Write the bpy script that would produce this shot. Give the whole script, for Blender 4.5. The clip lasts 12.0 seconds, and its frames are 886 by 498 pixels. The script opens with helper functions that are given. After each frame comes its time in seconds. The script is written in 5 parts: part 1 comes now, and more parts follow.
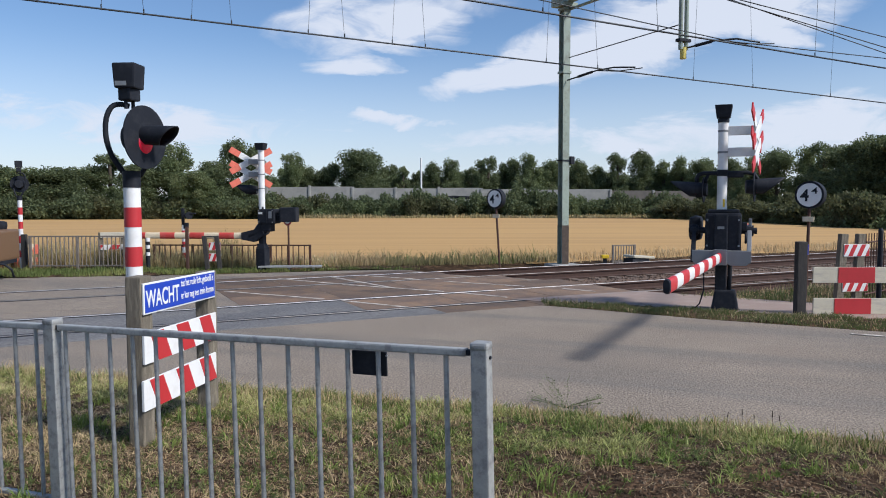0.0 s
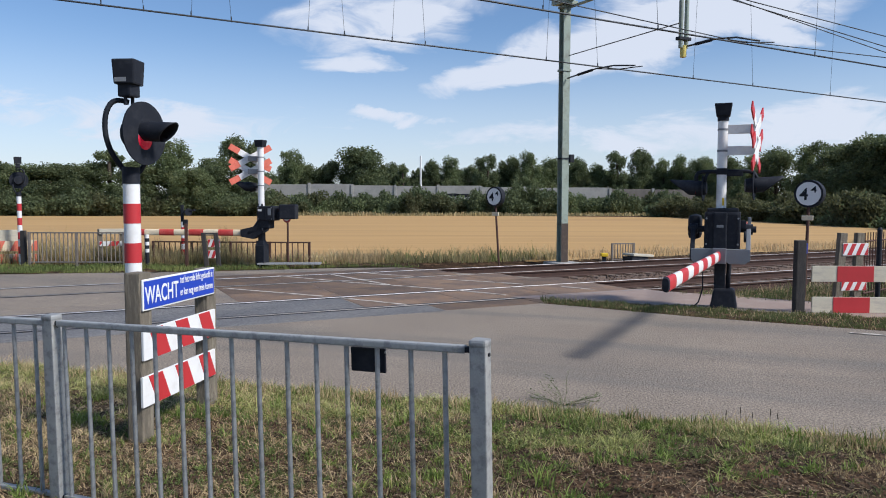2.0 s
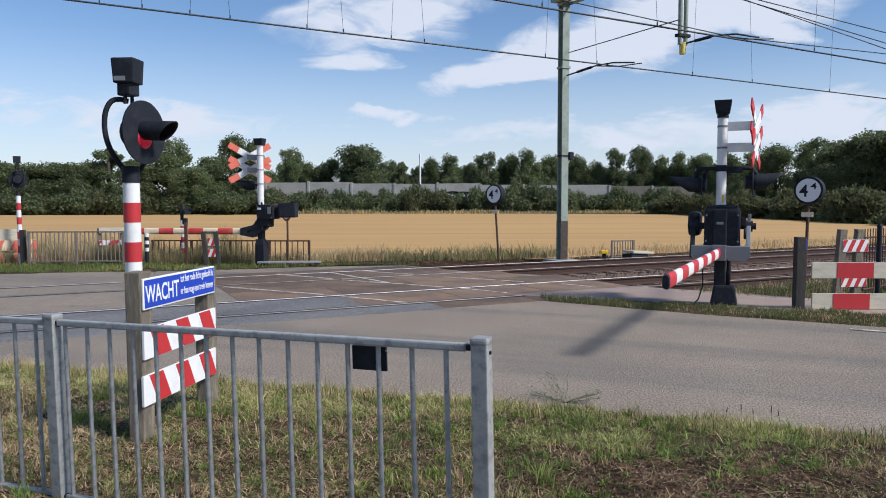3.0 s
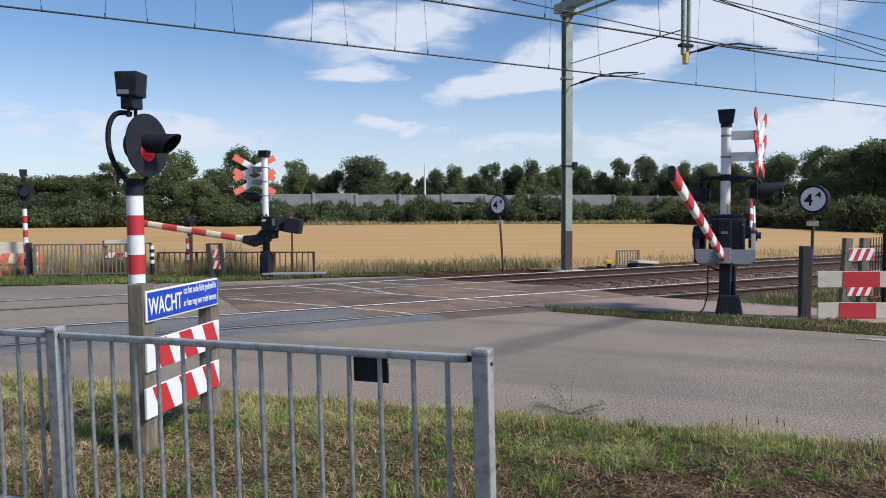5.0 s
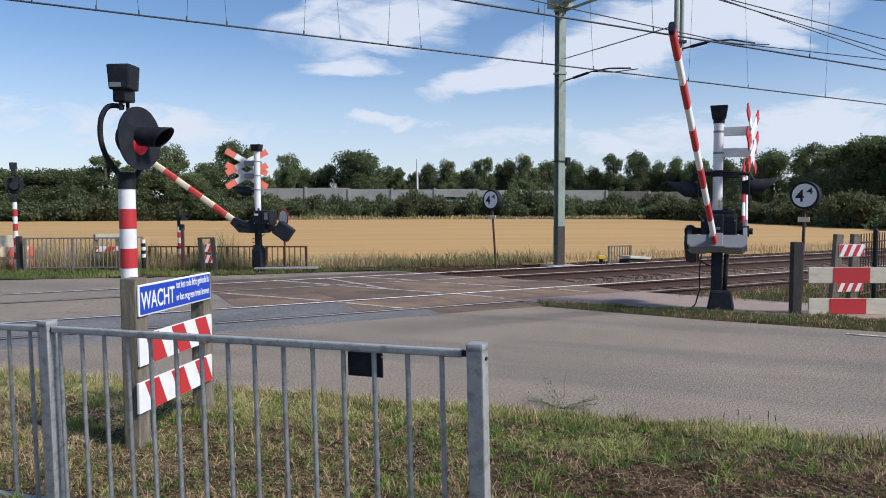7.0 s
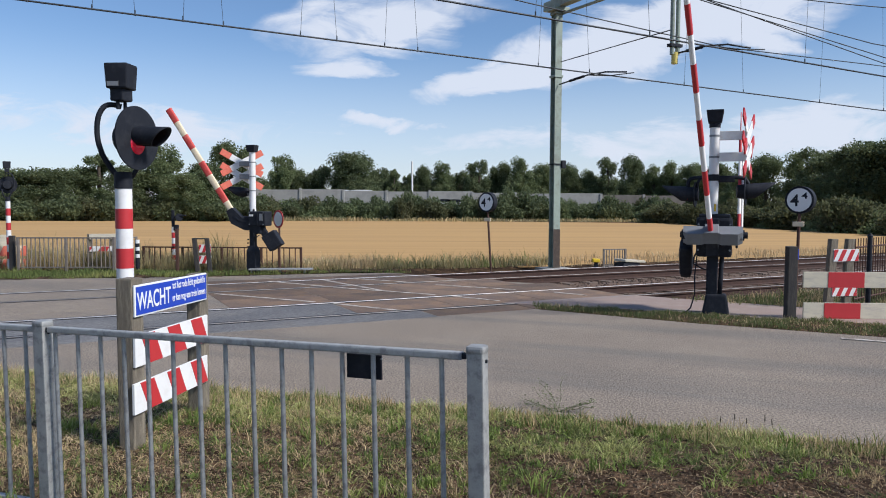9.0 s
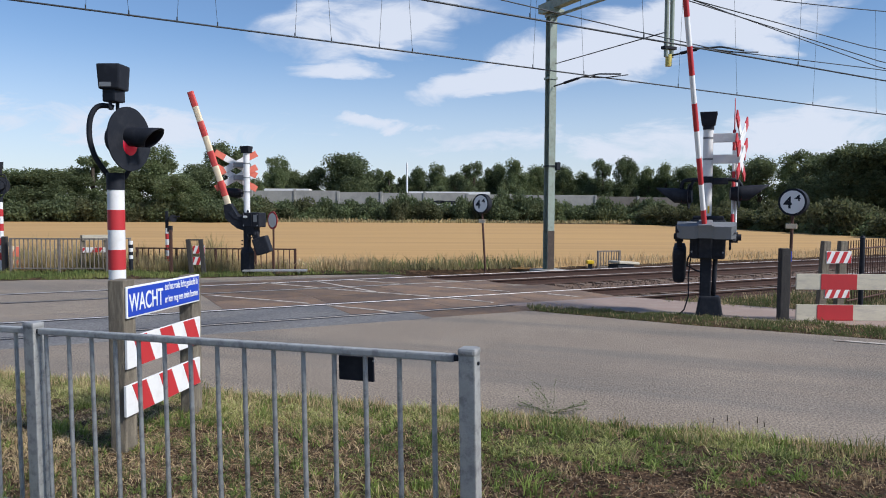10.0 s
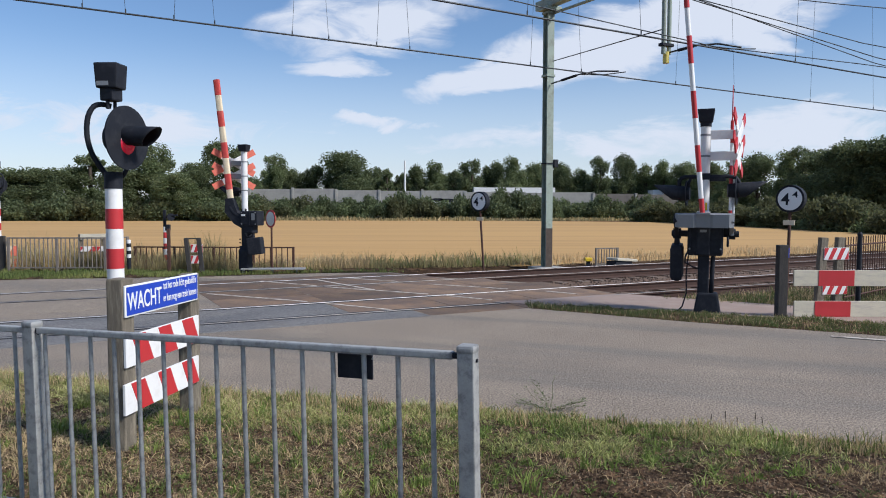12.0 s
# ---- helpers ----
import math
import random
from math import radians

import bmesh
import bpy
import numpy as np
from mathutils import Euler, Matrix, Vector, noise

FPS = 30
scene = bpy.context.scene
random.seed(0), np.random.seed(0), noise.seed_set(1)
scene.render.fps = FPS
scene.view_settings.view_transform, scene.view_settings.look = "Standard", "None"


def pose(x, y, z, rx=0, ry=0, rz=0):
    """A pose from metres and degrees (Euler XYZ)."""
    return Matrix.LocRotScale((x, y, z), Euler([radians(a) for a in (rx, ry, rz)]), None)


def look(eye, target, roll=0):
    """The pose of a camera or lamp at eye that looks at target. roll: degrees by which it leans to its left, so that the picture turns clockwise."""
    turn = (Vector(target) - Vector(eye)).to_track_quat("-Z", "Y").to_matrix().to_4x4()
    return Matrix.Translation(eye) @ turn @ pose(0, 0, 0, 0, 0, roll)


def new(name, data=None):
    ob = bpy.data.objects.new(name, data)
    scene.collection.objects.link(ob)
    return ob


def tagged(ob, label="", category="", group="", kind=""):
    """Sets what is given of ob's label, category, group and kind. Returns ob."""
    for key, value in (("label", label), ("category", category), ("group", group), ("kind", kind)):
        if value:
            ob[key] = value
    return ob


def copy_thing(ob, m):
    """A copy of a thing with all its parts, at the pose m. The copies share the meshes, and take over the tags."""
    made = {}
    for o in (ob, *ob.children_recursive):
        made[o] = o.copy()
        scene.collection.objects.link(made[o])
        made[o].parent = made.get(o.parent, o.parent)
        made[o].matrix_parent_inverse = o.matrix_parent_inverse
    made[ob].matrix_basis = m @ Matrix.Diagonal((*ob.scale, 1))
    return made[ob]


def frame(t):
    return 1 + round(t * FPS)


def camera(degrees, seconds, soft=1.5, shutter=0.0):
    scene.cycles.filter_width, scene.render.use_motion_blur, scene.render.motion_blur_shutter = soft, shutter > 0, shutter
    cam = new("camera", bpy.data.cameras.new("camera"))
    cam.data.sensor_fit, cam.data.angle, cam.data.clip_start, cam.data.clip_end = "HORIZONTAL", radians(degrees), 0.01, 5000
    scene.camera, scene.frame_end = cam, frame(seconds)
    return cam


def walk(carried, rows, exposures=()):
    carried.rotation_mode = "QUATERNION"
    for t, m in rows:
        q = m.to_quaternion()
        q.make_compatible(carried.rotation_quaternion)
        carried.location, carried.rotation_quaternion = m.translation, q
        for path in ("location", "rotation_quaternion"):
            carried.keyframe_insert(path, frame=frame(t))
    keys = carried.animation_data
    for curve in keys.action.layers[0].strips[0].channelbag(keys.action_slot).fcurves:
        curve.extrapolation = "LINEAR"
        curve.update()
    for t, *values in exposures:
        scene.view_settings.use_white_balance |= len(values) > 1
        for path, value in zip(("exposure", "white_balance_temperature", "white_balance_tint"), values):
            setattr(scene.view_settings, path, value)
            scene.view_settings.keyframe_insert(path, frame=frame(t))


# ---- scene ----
cam = camera(62.2, 12.0, soft=1.0)
PATH = [
    (0, (0.004, 0.0, 1.7), (0.007, 1.996, 1.573), -0.1),
    (0.5, (0.009, -0.003, 1.7), (0.009, 1.993, 1.569), -0.1),
    (1, (0.006, -0.003, 1.697), (0.008, 1.992, 1.563), 0.1),
    (1.5, (0.007, -0.006, 1.694), (0.015, 1.989, 1.562), 0.2),
    (2, (0.004, -0.002, 1.697), (0.009, 1.993, 1.564), 0.1),
    (2.5, (0.0, 0.002, 1.696), (0.0, 1.998, 1.563), -0.0),
    (3, (-0.001, 0.0, 1.698), (0.005, 1.995, 1.559), -0.1),
    (5, (0.018, 0.002, 1.7), (0.01, 1.999, 1.59), -0.4),
    (5.5, (0.021, -0.001, 1.699), (0.013, 1.997, 1.598), -0.4),
    (6, (0.017, 0.004, 1.699), (0.019, 2.001, 1.589), -0.3),
    (6.5, (0.013, 0.006, 1.7), (0.02, 2.002, 1.578), -0.3),
    (7, (0.007, 0.004, 1.699), (0.02, 2.0, 1.575), -0.2),
    (9, (-0.02, 0.017, 1.697), (0.009, 2.014, 1.579), 0.2),
    (9.5, (-0.014, 0.014, 1.699), (0.022, 2.01, 1.578), 0.5),
    (10, (-0.009, 0.019, 1.699), (0.034, 2.015, 1.585), 0.3),
    (10.5, (-0.012, 0.01, 1.698), (0.033, 2.006, 1.576), 0.2),
    (11, (-0.012, 0.018, 1.695), (0.039, 2.013, 1.57), 0.0),
    (11.5, (-0.008, -0.001, 1.697), (0.045, 1.995, 1.571), 0.0),
    (12, (-0.009, 0.013, 1.699), (0.039, 2.009, 1.579), 0.1),
]
walk(cam, [(t, look(eye, target, roll)) for t, eye, target, roll in PATH], [(0, 0.0, 6080, 12), (12, 0.0, 6080, 12)])

# ---- world and sun ----
SUN_FROM = Vector((0.90, -0.436, 0.0)).normalized()
SUN_ELEV = radians(42)


def make_world():
    w = bpy.data.worlds.new("world")
    scene.world = w
    w.use_nodes = True
    nt = w.node_tree
    nt.nodes.clear()
    N, L = nt.nodes.new, nt.links.new
    out, bg = N("ShaderNodeOutputWorld"), N("ShaderNodeBackground")
    sky = N("ShaderNodeTexSky")
    sky.sky_type = "NISHITA"
    sky.sun_disc = False
    sky.sun_elevation = SUN_ELEV
    sky.sun_rotation = math.atan2(SUN_FROM.x, SUN_FROM.y)
    sky.air_density, sky.dust_density, sky.ozone_density = 1.0, 0.25, 4.6
    co = N("ShaderNodeTexCoord")
    sep = N("ShaderNodeSeparateXYZ")
    L(co.outputs["Generated"], sep.inputs[0])

    def m(op, a, b=None, clamp=False):
        n = N("ShaderNodeMath")
        n.operation, n.use_clamp = op, clamp
        for i, v in enumerate((a, b)):
            if v is None:
                continue
            if isinstance(v, (int, float)):
                n.inputs[i].default_value = v
            else:
                L(v, n.inputs[i])
        return n.outputs[0]
    # soft banks of cloud before the eye, each an ellipse in bearing and height, torn by noise; loose cloud elsewhere
    front = m("MAXIMUM", sep.outputs["Y"], 0.12)
    bear, high = m("DIVIDE", sep.outputs["X"], front), m("DIVIDE", sep.outputs["Z"], front)
    comb = N("ShaderNodeCombineXYZ")
    L(bear, comb.inputs[0])
    L(m("MULTIPLY", high, 2.6), comb.inputs[1])
    comb.inputs[2].default_value = CLOUD_SEED

    def wisps(s, detail, rg, dist):
        n = N("ShaderNodeTexNoise")
        n.inputs["Scale"].default_value, n.inputs["Detail"].default_value = s, detail
        n.inputs["Roughness"].default_value, n.inputs["Distortion"].default_value = rg, dist
        L(comb.outputs[0], n.inputs["Vector"])
        return n
    warp, fine = wisps(4.5, 6, 0.6, 0.3), wisps(9.0, 8, 0.62, 0.6)
    wsep = N("ShaderNodeSeparateColor")
    L(warp.outputs["Color"], wsep.inputs[0])
    bw = m("ADD", bear, m("MULTIPLY", m("SUBTRACT", wsep.outputs[0], 0.5), 0.16))
    hw = m("ADD", high, m("MULTIPLY", m("SUBTRACT", wsep.outputs[1], 0.5), 0.075))
    total = None
    for a0, e0, la, le, slope, k in CLOUDS:
        da, de = m("SUBTRACT", bw, a0), m("SUBTRACT", hw, e0)
        de = m("SUBTRACT", de, m("MULTIPLY", da, slope))
        q = m("ADD", m("POWER", m("ABSOLUTE", m("DIVIDE", da, la)), 2.0), m("POWER", m("ABSOLUTE", m("DIVIDE", de, le)), 2.0))
        one = m("MULTIPLY", m("MAXIMUM", m("SUBTRACT", 1.0, q), 0.0), k)
        total = one if total is None else m("ADD", total, one)
    torn = m("MULTIPLY", total, m("ADD", m("MULTIPLY", fine.outputs[0], 3.0), -0.55))
    mask = N("ShaderNodeMapRange")
    mask.interpolation_type = "SMOOTHSTEP"
    mask.inputs[1].default_value, mask.inputs[2].default_value = 0.08, 0.95
    L(torn, mask.inputs[0])
    loose = N("ShaderNodeMapRange")
    loose.inputs[1].default_value, loose.inputs[2].default_value = 0.52, 0.72
    open_sky = N("ShaderNodeTexNoise")
    open_sky.inputs["Scale"].default_value, open_sky.inputs["Detail"].default_value = 2.6, 6
    L(co.outputs["Generated"], open_sky.inputs["Vector"])
    L(open_sky.outputs[0], loose.inputs[0])
    behind = N("ShaderNodeMapRange")
    behind.inputs[1].default_value, behind.inputs[2].default_value = 0.55, 0.2
    L(sep.outputs["Y"], behind.inputs[0])
    haze = N("ShaderNodeMapRange")
    haze.interpolation_type = "SMOOTHSTEP"
    haze.inputs[1].default_value, haze.inputs[2].default_value = 0.23, 0.03
    L(sep.outputs["Z"], haze.inputs[0])
    cover = m("MAXIMUM", m("MAXIMUM", m("MULTIPLY", mask.outputs[0], 0.92), m("MULTIPLY", haze.outputs[0], 0.52)), m("MULTIPLY", m("MULTIPLY", loose.outputs[0], behind.outputs[0]), 0.3), True)
    col = N("ShaderNodeMix")
    col.data_type = "RGBA"
    L(cover, col.inputs[0])
    L(sky.outputs[0], col.inputs[6])
    col.inputs[7].default_value = CLOUD_COLOUR
    L(col.outputs[2], bg.inputs[0])
    bg.inputs[1].default_value = SKY_STRENGTH
    L(bg.outputs[0], out.inputs[0])


CLOUD_SEED, CLOUD_COLOUR, SKY_STRENGTH = 3.7, (6.35, 6.65, 7.15, 1), 0.119
# bearing, height, half length, half width, slope, strength
CLOUDS = (
    (-0.12, 0.235, 0.14, 0.05, 0.12, 1.0), (-0.02, 0.225, 0.08, 0.035, 0.1, 0.8), (-0.13, 0.176, 0.09, 0.02, 0.05, 0.9),
    (0.08, 0.172, 0.15, 0.03, 0.22, 1.0), (0.23, 0.215, 0.2, 0.06, 0.22, 1.3), (0.42, 0.265, 0.19, 0.06, 0.12, 1.3),
    (-0.05, 0.114, 0.085, 0.013, 0.0, 0.9), (-0.52, 0.115, 0.25, 0.045, -0.05, 0.8), (0.24, 0.09, 0.32, 0.045, 0.02, 0.8),
    (0.55, 0.11, 0.17, 0.06, 0.1, 0.9), (0.46, 0.215, 0.07, 0.014, 0.0, 0.8), (-0.25, 0.095, 0.3, 0.04, 0.0, 0.6), (0.02, 0.27, 0.1, 0.035, 0.1, 0.6))
make_world()
sun = new("sun", bpy.data.lights.new("sun", "SUN"))
sun.data.energy, sun.data.angle, sun.data.color = 4.8, radians(11.0), (1.0, 0.95, 0.87)
way = Vector((SUN_FROM.x * math.cos(SUN_ELEV), SUN_FROM.y * math.cos(SUN_ELEV), math.sin(SUN_ELEV)))
sun.matrix_basis = look(way * 100, (0, 0, 0))


# ---- materials ----
def mat(name, color, rough=0.7, metal=0.0, var=0.12, scale=3.0, fine=60.0, bump=0.15, second=None, amount=0.5, edge=(0.45, 0.65), spec=0.5, stretch=(1, 1, 1), rnd=0.0, island=0.0, grain=1.0, streak=None):
    """Base colour varied at two scales; second: a colour of stains or wear in patches; rnd: brightness that differs from object to object; streak: turn in degrees, length over width, scale, colour and amount of long worn bands."""
    m = bpy.data.materials.new(name)
    m.use_nodes = True
    nt = m.node_tree
    N, L = nt.nodes.new, nt.links.new
    b = nt.nodes["Principled BSDF"]
    b.inputs["Roughness"].default_value, b.inputs["Metallic"].default_value = rough, metal
    b.inputs["Specular IOR Level"].default_value = spec
    co, mp = N("ShaderNodeTexCoord"), N("ShaderNodeMapping")
    mp.inputs["Scale"].default_value = stretch
    L(co.outputs["Object"], mp.inputs[0])

    def noise_at(s, detail=5, rg=0.6):
        n = N("ShaderNodeTexNoise")
        n.inputs["Scale"].default_value, n.inputs["Detail"].default_value, n.inputs["Roughness"].default_value = s, detail, rg
        L(mp.outputs[0], n.inputs["Vector"])
        return n.outputs[0]
    n1, n2 = noise_at(scale), noise_at(fine, 3)
    base = N("ShaderNodeRGB")
    base.outputs[0].default_value = (*color, 1)
    last = base.outputs[0]
    if second:
        mr = N("ShaderNodeMapRange")
        mr.interpolation_type = "SMOOTHSTEP"
        mr.inputs[1].default_value, mr.inputs[2].default_value, mr.inputs[4].default_value = edge[0], edge[1], amount
        L(noise_at(scale * 1.7, 7, 0.68), mr.inputs[0])
        mx = N("ShaderNodeMix")
        mx.data_type = "RGBA"
        L(mr.outputs[0], mx.inputs[0])
        L(last, mx.inputs[6])
        mx.inputs[7].default_value = (*second, 1)
        last = mx.outputs[2]
    if streak:
        turn, long, size, shade, much = streak
        sm, sn, sr, sx = N("ShaderNodeMapping"), N("ShaderNodeTexNoise"), N("ShaderNodeMapRange"), N("ShaderNodeMix")
        sm.vector_type = "TEXTURE"
        sm.inputs["Rotation"].default_value, sm.inputs["Scale"].default_value = (0, 0, radians(turn)), (long, 1, 1)
        L(co.outputs["Object"], sm.inputs[0])
        L(sm.outputs[0], sn.inputs["Vector"])
        sn.inputs["Scale"].default_value, sn.inputs["Detail"].default_value, sn.inputs["Roughness"].default_value = size, 6, 0.62
        sr.interpolation_type = "SMOOTHSTEP"
        sr.inputs[1].default_value, sr.inputs[2].default_value, sr.inputs[4].default_value = 0.42, 0.68, much
        L(sn.outputs[0], sr.inputs[0])
        sx.data_type = "RGBA"
        L(sr.outputs[0], sx.inputs[0])
        L(last, sx.inputs[6])
        sx.inputs[7].default_value = (*shade, 1)
        last = sx.outputs[2]
    hsv = N("ShaderNodeHueSaturation")
    a = N("ShaderNodeMath")
    a.operation = "MULTIPLY_ADD"
    L(n1, a.inputs[0])
    a.inputs[1].default_value, a.inputs[2].default_value = var * 2, 1 - var
    c = N("ShaderNodeMath")
    c.operation = "MULTIPLY_ADD"
    L(n2, c.inputs[0])
    c.inputs[1].default_value = var * 1.6 * grain
    d = N("ShaderNodeMath")
    d.operation = "SUBTRACT"
    L(a.outputs[0], d.inputs[0])
    d.inputs[1].default_value = var * 0.8 * grain
    L(d.outputs[0], c.inputs[2])
    val = c.outputs[0]
    for amt, node, out in ((rnd, "ShaderNodeObjectInfo", "Random"), (island, "ShaderNodeNewGeometry", "Random Per Island")):
        if amt:
            oi, e = N(node), N("ShaderNodeMath")
            e.operation = "MULTIPLY_ADD"
            L(oi.outputs[out], e.inputs[0])
            e.inputs[1].default_value = amt * 2
            f = N("ShaderNodeMath")
            f.operation = "SUBTRACT"
            L(val, f.inputs[0])
            f.inputs[1].default_value = amt
            L(f.outputs[0], e.inputs[2])
            val = e.outputs[0]
    L(val, hsv.inputs["Value"])
    L(last, hsv.inputs["Color"])
    L(hsv.outputs[0], b.inputs["Base Color"])
    if bump:
        bp = N("ShaderNodeBump")
        bp.inputs["Strength"].default_value, bp.inputs["Distance"].default_value = bump, 0.02
        L(n2, bp.inputs["Height"])
        L(bp.outputs[0], b.inputs["Normal"])
    return m


ASPHALT = mat("asphalt", (0.232, 0.188, 0.143), 0.9, var=0.2, scale=0.5, fine=52, bump=0.6, second=(0.268, 0.22, 0.167), amount=0.7, grain=11, streak=(-22, 9, 0.9, (0.15, 0.134, 0.115), 0.75))
ASPHALT_BLUE = mat("bluish_asphalt", (0.155, 0.15, 0.145), 0.85, var=0.2, scale=0.7, fine=34, bump=0.6, second=(0.19, 0.175, 0.155), amount=0.75, grain=8, streak=(26, 10, 1.3, (0.10, 0.10, 0.105), 0.7))
PANEL = mat("crossing_panel", (0.122, 0.084, 0.062), 0.85, var=0.25, scale=1.2, fine=34, bump=0.5, grain=4, second=(0.185, 0.115, 0.068), amount=0.85, rnd=0.3, streak=(-60, 8, 1.1, (0.22, 0.14, 0.08), 0.5))
SOIL = mat("soil", (0.042, 0.026, 0.015), 0.95, var=0.35, scale=2.2, fine=30, bump=1.0, second=(0.135, 0.082, 0.047), amount=0.85, grain=8, spec=0.1)
GROUND = mat("dry_grassland", (0.10, 0.095, 0.045), 0.95, var=0.3, scale=0.5, fine=12, bump=0.6, second=(0.18, 0.14, 0.07), amount=0.6)
STUBBLE = mat("stubble", (0.46, 0.277, 0.098), 0.95, var=0.18, scale=0.5, fine=3.4, bump=0.4, second=(0.37, 0.22, 0.08), amount=0.8, stretch=(0.05, 0.8, 1))
BALLAST = mat("ballast", (0.1, 0.064, 0.044), 0.95, var=0.4, scale=3, fine=22, bump=1.0, second=(0.085, 0.06, 0.045), amount=0.7, island=0.5, grain=2)
RAILTOP = mat("rail_head", (0.22, 0.2, 0.18), 0.5, 0.5, var=0.05, bump=0.0)
# paler steel for every second rail: its sun glint is put into the colour
POLISHED_GLINT = mat("polished_rail_glint", (0.5, 0.47, 0.45), 0.5, 0.35, var=0.05, bump=0.0)
RUST = mat("rusty_steel", (0.085, 0.04, 0.027), 0.85, 0.1, var=0.3, scale=8, second=(0.05, 0.032, 0.028))
RAIL_SIDE = mat("dark_rail_rust", (0.048, 0.025, 0.019), 0.9, var=0.3, scale=6, second=(0.075, 0.036, 0.024), amount=0.6)
SLEEPER = mat("sleeper", (0.15, 0.108, 0.08), 0.9, var=0.2, scale=4, second=(0.12, 0.09, 0.07))
GALV = mat("galvanised_steel", (0.37, 0.37, 0.355), 0.5, 0.25, var=0.18, scale=11, fine=55, bump=0.1, second=(0.2, 0.2, 0.198), amount=0.75, rnd=0.08)
BLACK = mat("black_enamel", (0.014, 0.016, 0.022), 0.65, spec=0.22, var=0.2, scale=6, bump=0.04, second=(0.038, 0.04, 0.046), amount=0.4)
WHITE = mat("white_paint", (0.75, 0.745, 0.73), 0.5, var=0.06, scale=5, bump=0.03, second=(0.6, 0.57, 0.52), amount=0.35)
RED = mat("red_paint", (0.47, 0.027, 0.032), 0.5, var=0.1, scale=5, bump=0.03, second=(0.42, 0.03, 0.03), amount=0.4)
FADED_RED = mat("faded_red", (0.68, 0.16, 0.10), 0.6, var=0.1, scale=5, second=(0.55, 0.10, 0.07), amount=0.5)
CREAM = mat("weathered_white", (0.8, 0.66, 0.45), 0.6, var=0.1, scale=4, second=(0.55, 0.46, 0.34), amount=0.5)
BLUE = mat("blue_sign", (0.015, 0.055, 0.42), 0.4, var=0.05, bump=0.0)
WOOD = mat("weathered_wood", (0.15, 0.128, 0.096), 0.9, var=0.35, scale=3, fine=40, bump=0.6, second=(0.33, 0.28, 0.2), stretch=(6, 6, 1))
DARKWOOD = mat("dark_wood", (0.035, 0.032, 0.03), 0.85, var=0.3, scale=3, fine=40, bump=0.5, stretch=(6, 6, 1), second=(0.07, 0.06, 0.05))
GREYWOOD = mat("grey_board", (0.56, 0.51, 0.39), 0.8, var=0.15, scale=3, second=(0.38, 0.34, 0.3), stretch=(1, 1, 4))
MAST = mat("mast_green", (0.26, 0.31, 0.26), 0.6, 0.0, var=0.12, scale=3, second=(0.14, 0.13, 0.1), amount=0.5)
FOOT_COAT = mat("dark_stain", (0.05, 0.035, 0.027), 0.8, var=0.3, scale=5, second=(0.1, 0.07, 0.05), amount=0.7)
GREY = mat("grey_casting", (0.21, 0.22, 0.23), 0.6, 0.2, var=0.1, scale=6)
CONCRETE = mat("concrete", (0.34, 0.33, 0.30), 0.9, var=0.15, scale=0.5, fine=6, second=(0.24, 0.235, 0.22), amount=0.6)
WIRE = mat("wire", (0.05, 0.055, 0.06), 0.5, 0.6, var=0.1, bump=0)
BARK = mat("bark", (0.07, 0.055, 0.04), 0.95, var=0.3, scale=4)
BRICKPATH = mat("red_paving", (0.27, 0.20, 0.165), 0.9, var=0.15, scale=2, second=(0.32, 0.26, 0.215), rnd=0.12)
WEATHERED = mat("weathered_steel", (0.20, 0.175, 0.15), 0.7, 0.2, var=0.2, scale=7, second=(0.13, 0.10, 0.08))
INSUL = mat("yellow_insulator", (0.62, 0.5, 0.12), 0.5)
YELLOW = mat("yellow_plastic", (0.75, 0.5, 0.02), 0.5)
PLASTIC = mat("white_reflective", (0.78, 0.775, 0.75), 0.35, var=0.04, bump=0.0)
ARM_RED = mat("worn_red", (0.56, 0.055, 0.045), 0.55, var=0.12, scale=5, bump=0.03, second=(0.62, 0.15, 0.11), amount=0.5)
LENS = mat("red_lens", (0.42, 0.008, 0.03), 0.25, bump=0)
LIT_LENS = mat("lit_red_lens", (0.45, 0.01, 0.03), 0.25, bump=0)
LIT_LENS.node_tree.nodes["Principled BSDF"].inputs["Emission Color"].default_value = (1.0, 0.015, 0.06, 1)
LIT_LENS.node_tree.nodes["Principled BSDF"].inputs["Emission Strength"].default_value = 0.12


def leaf_mat(name, c1, c2, glow=0.48):
    """Leaves: matt, with light that passes through them."""
    m = mat(name, c1, 0.7, var=0.15, scale=0.25, fine=4, bump=0, second=c2, amount=0.9, island=0.32, spec=0.3)
    nt = m.node_tree
    b, out = nt.nodes["Principled BSDF"], nt.nodes["Material Output"]
    tr, mx = nt.nodes.new("ShaderNodeBsdfTranslucent"), nt.nodes.new("ShaderNodeMixShader")
    nt.links.new(b.inputs["Base Color"].links[0].from_socket, tr.inputs[0])
    mx.inputs[0].default_value = glow
    nt.links.new(b.outputs[0], mx.inputs[1])
    nt.links.new(tr.outputs[0], mx.inputs[2])
    nt.links.new(mx.outputs[0], out.inputs[0])
    return m


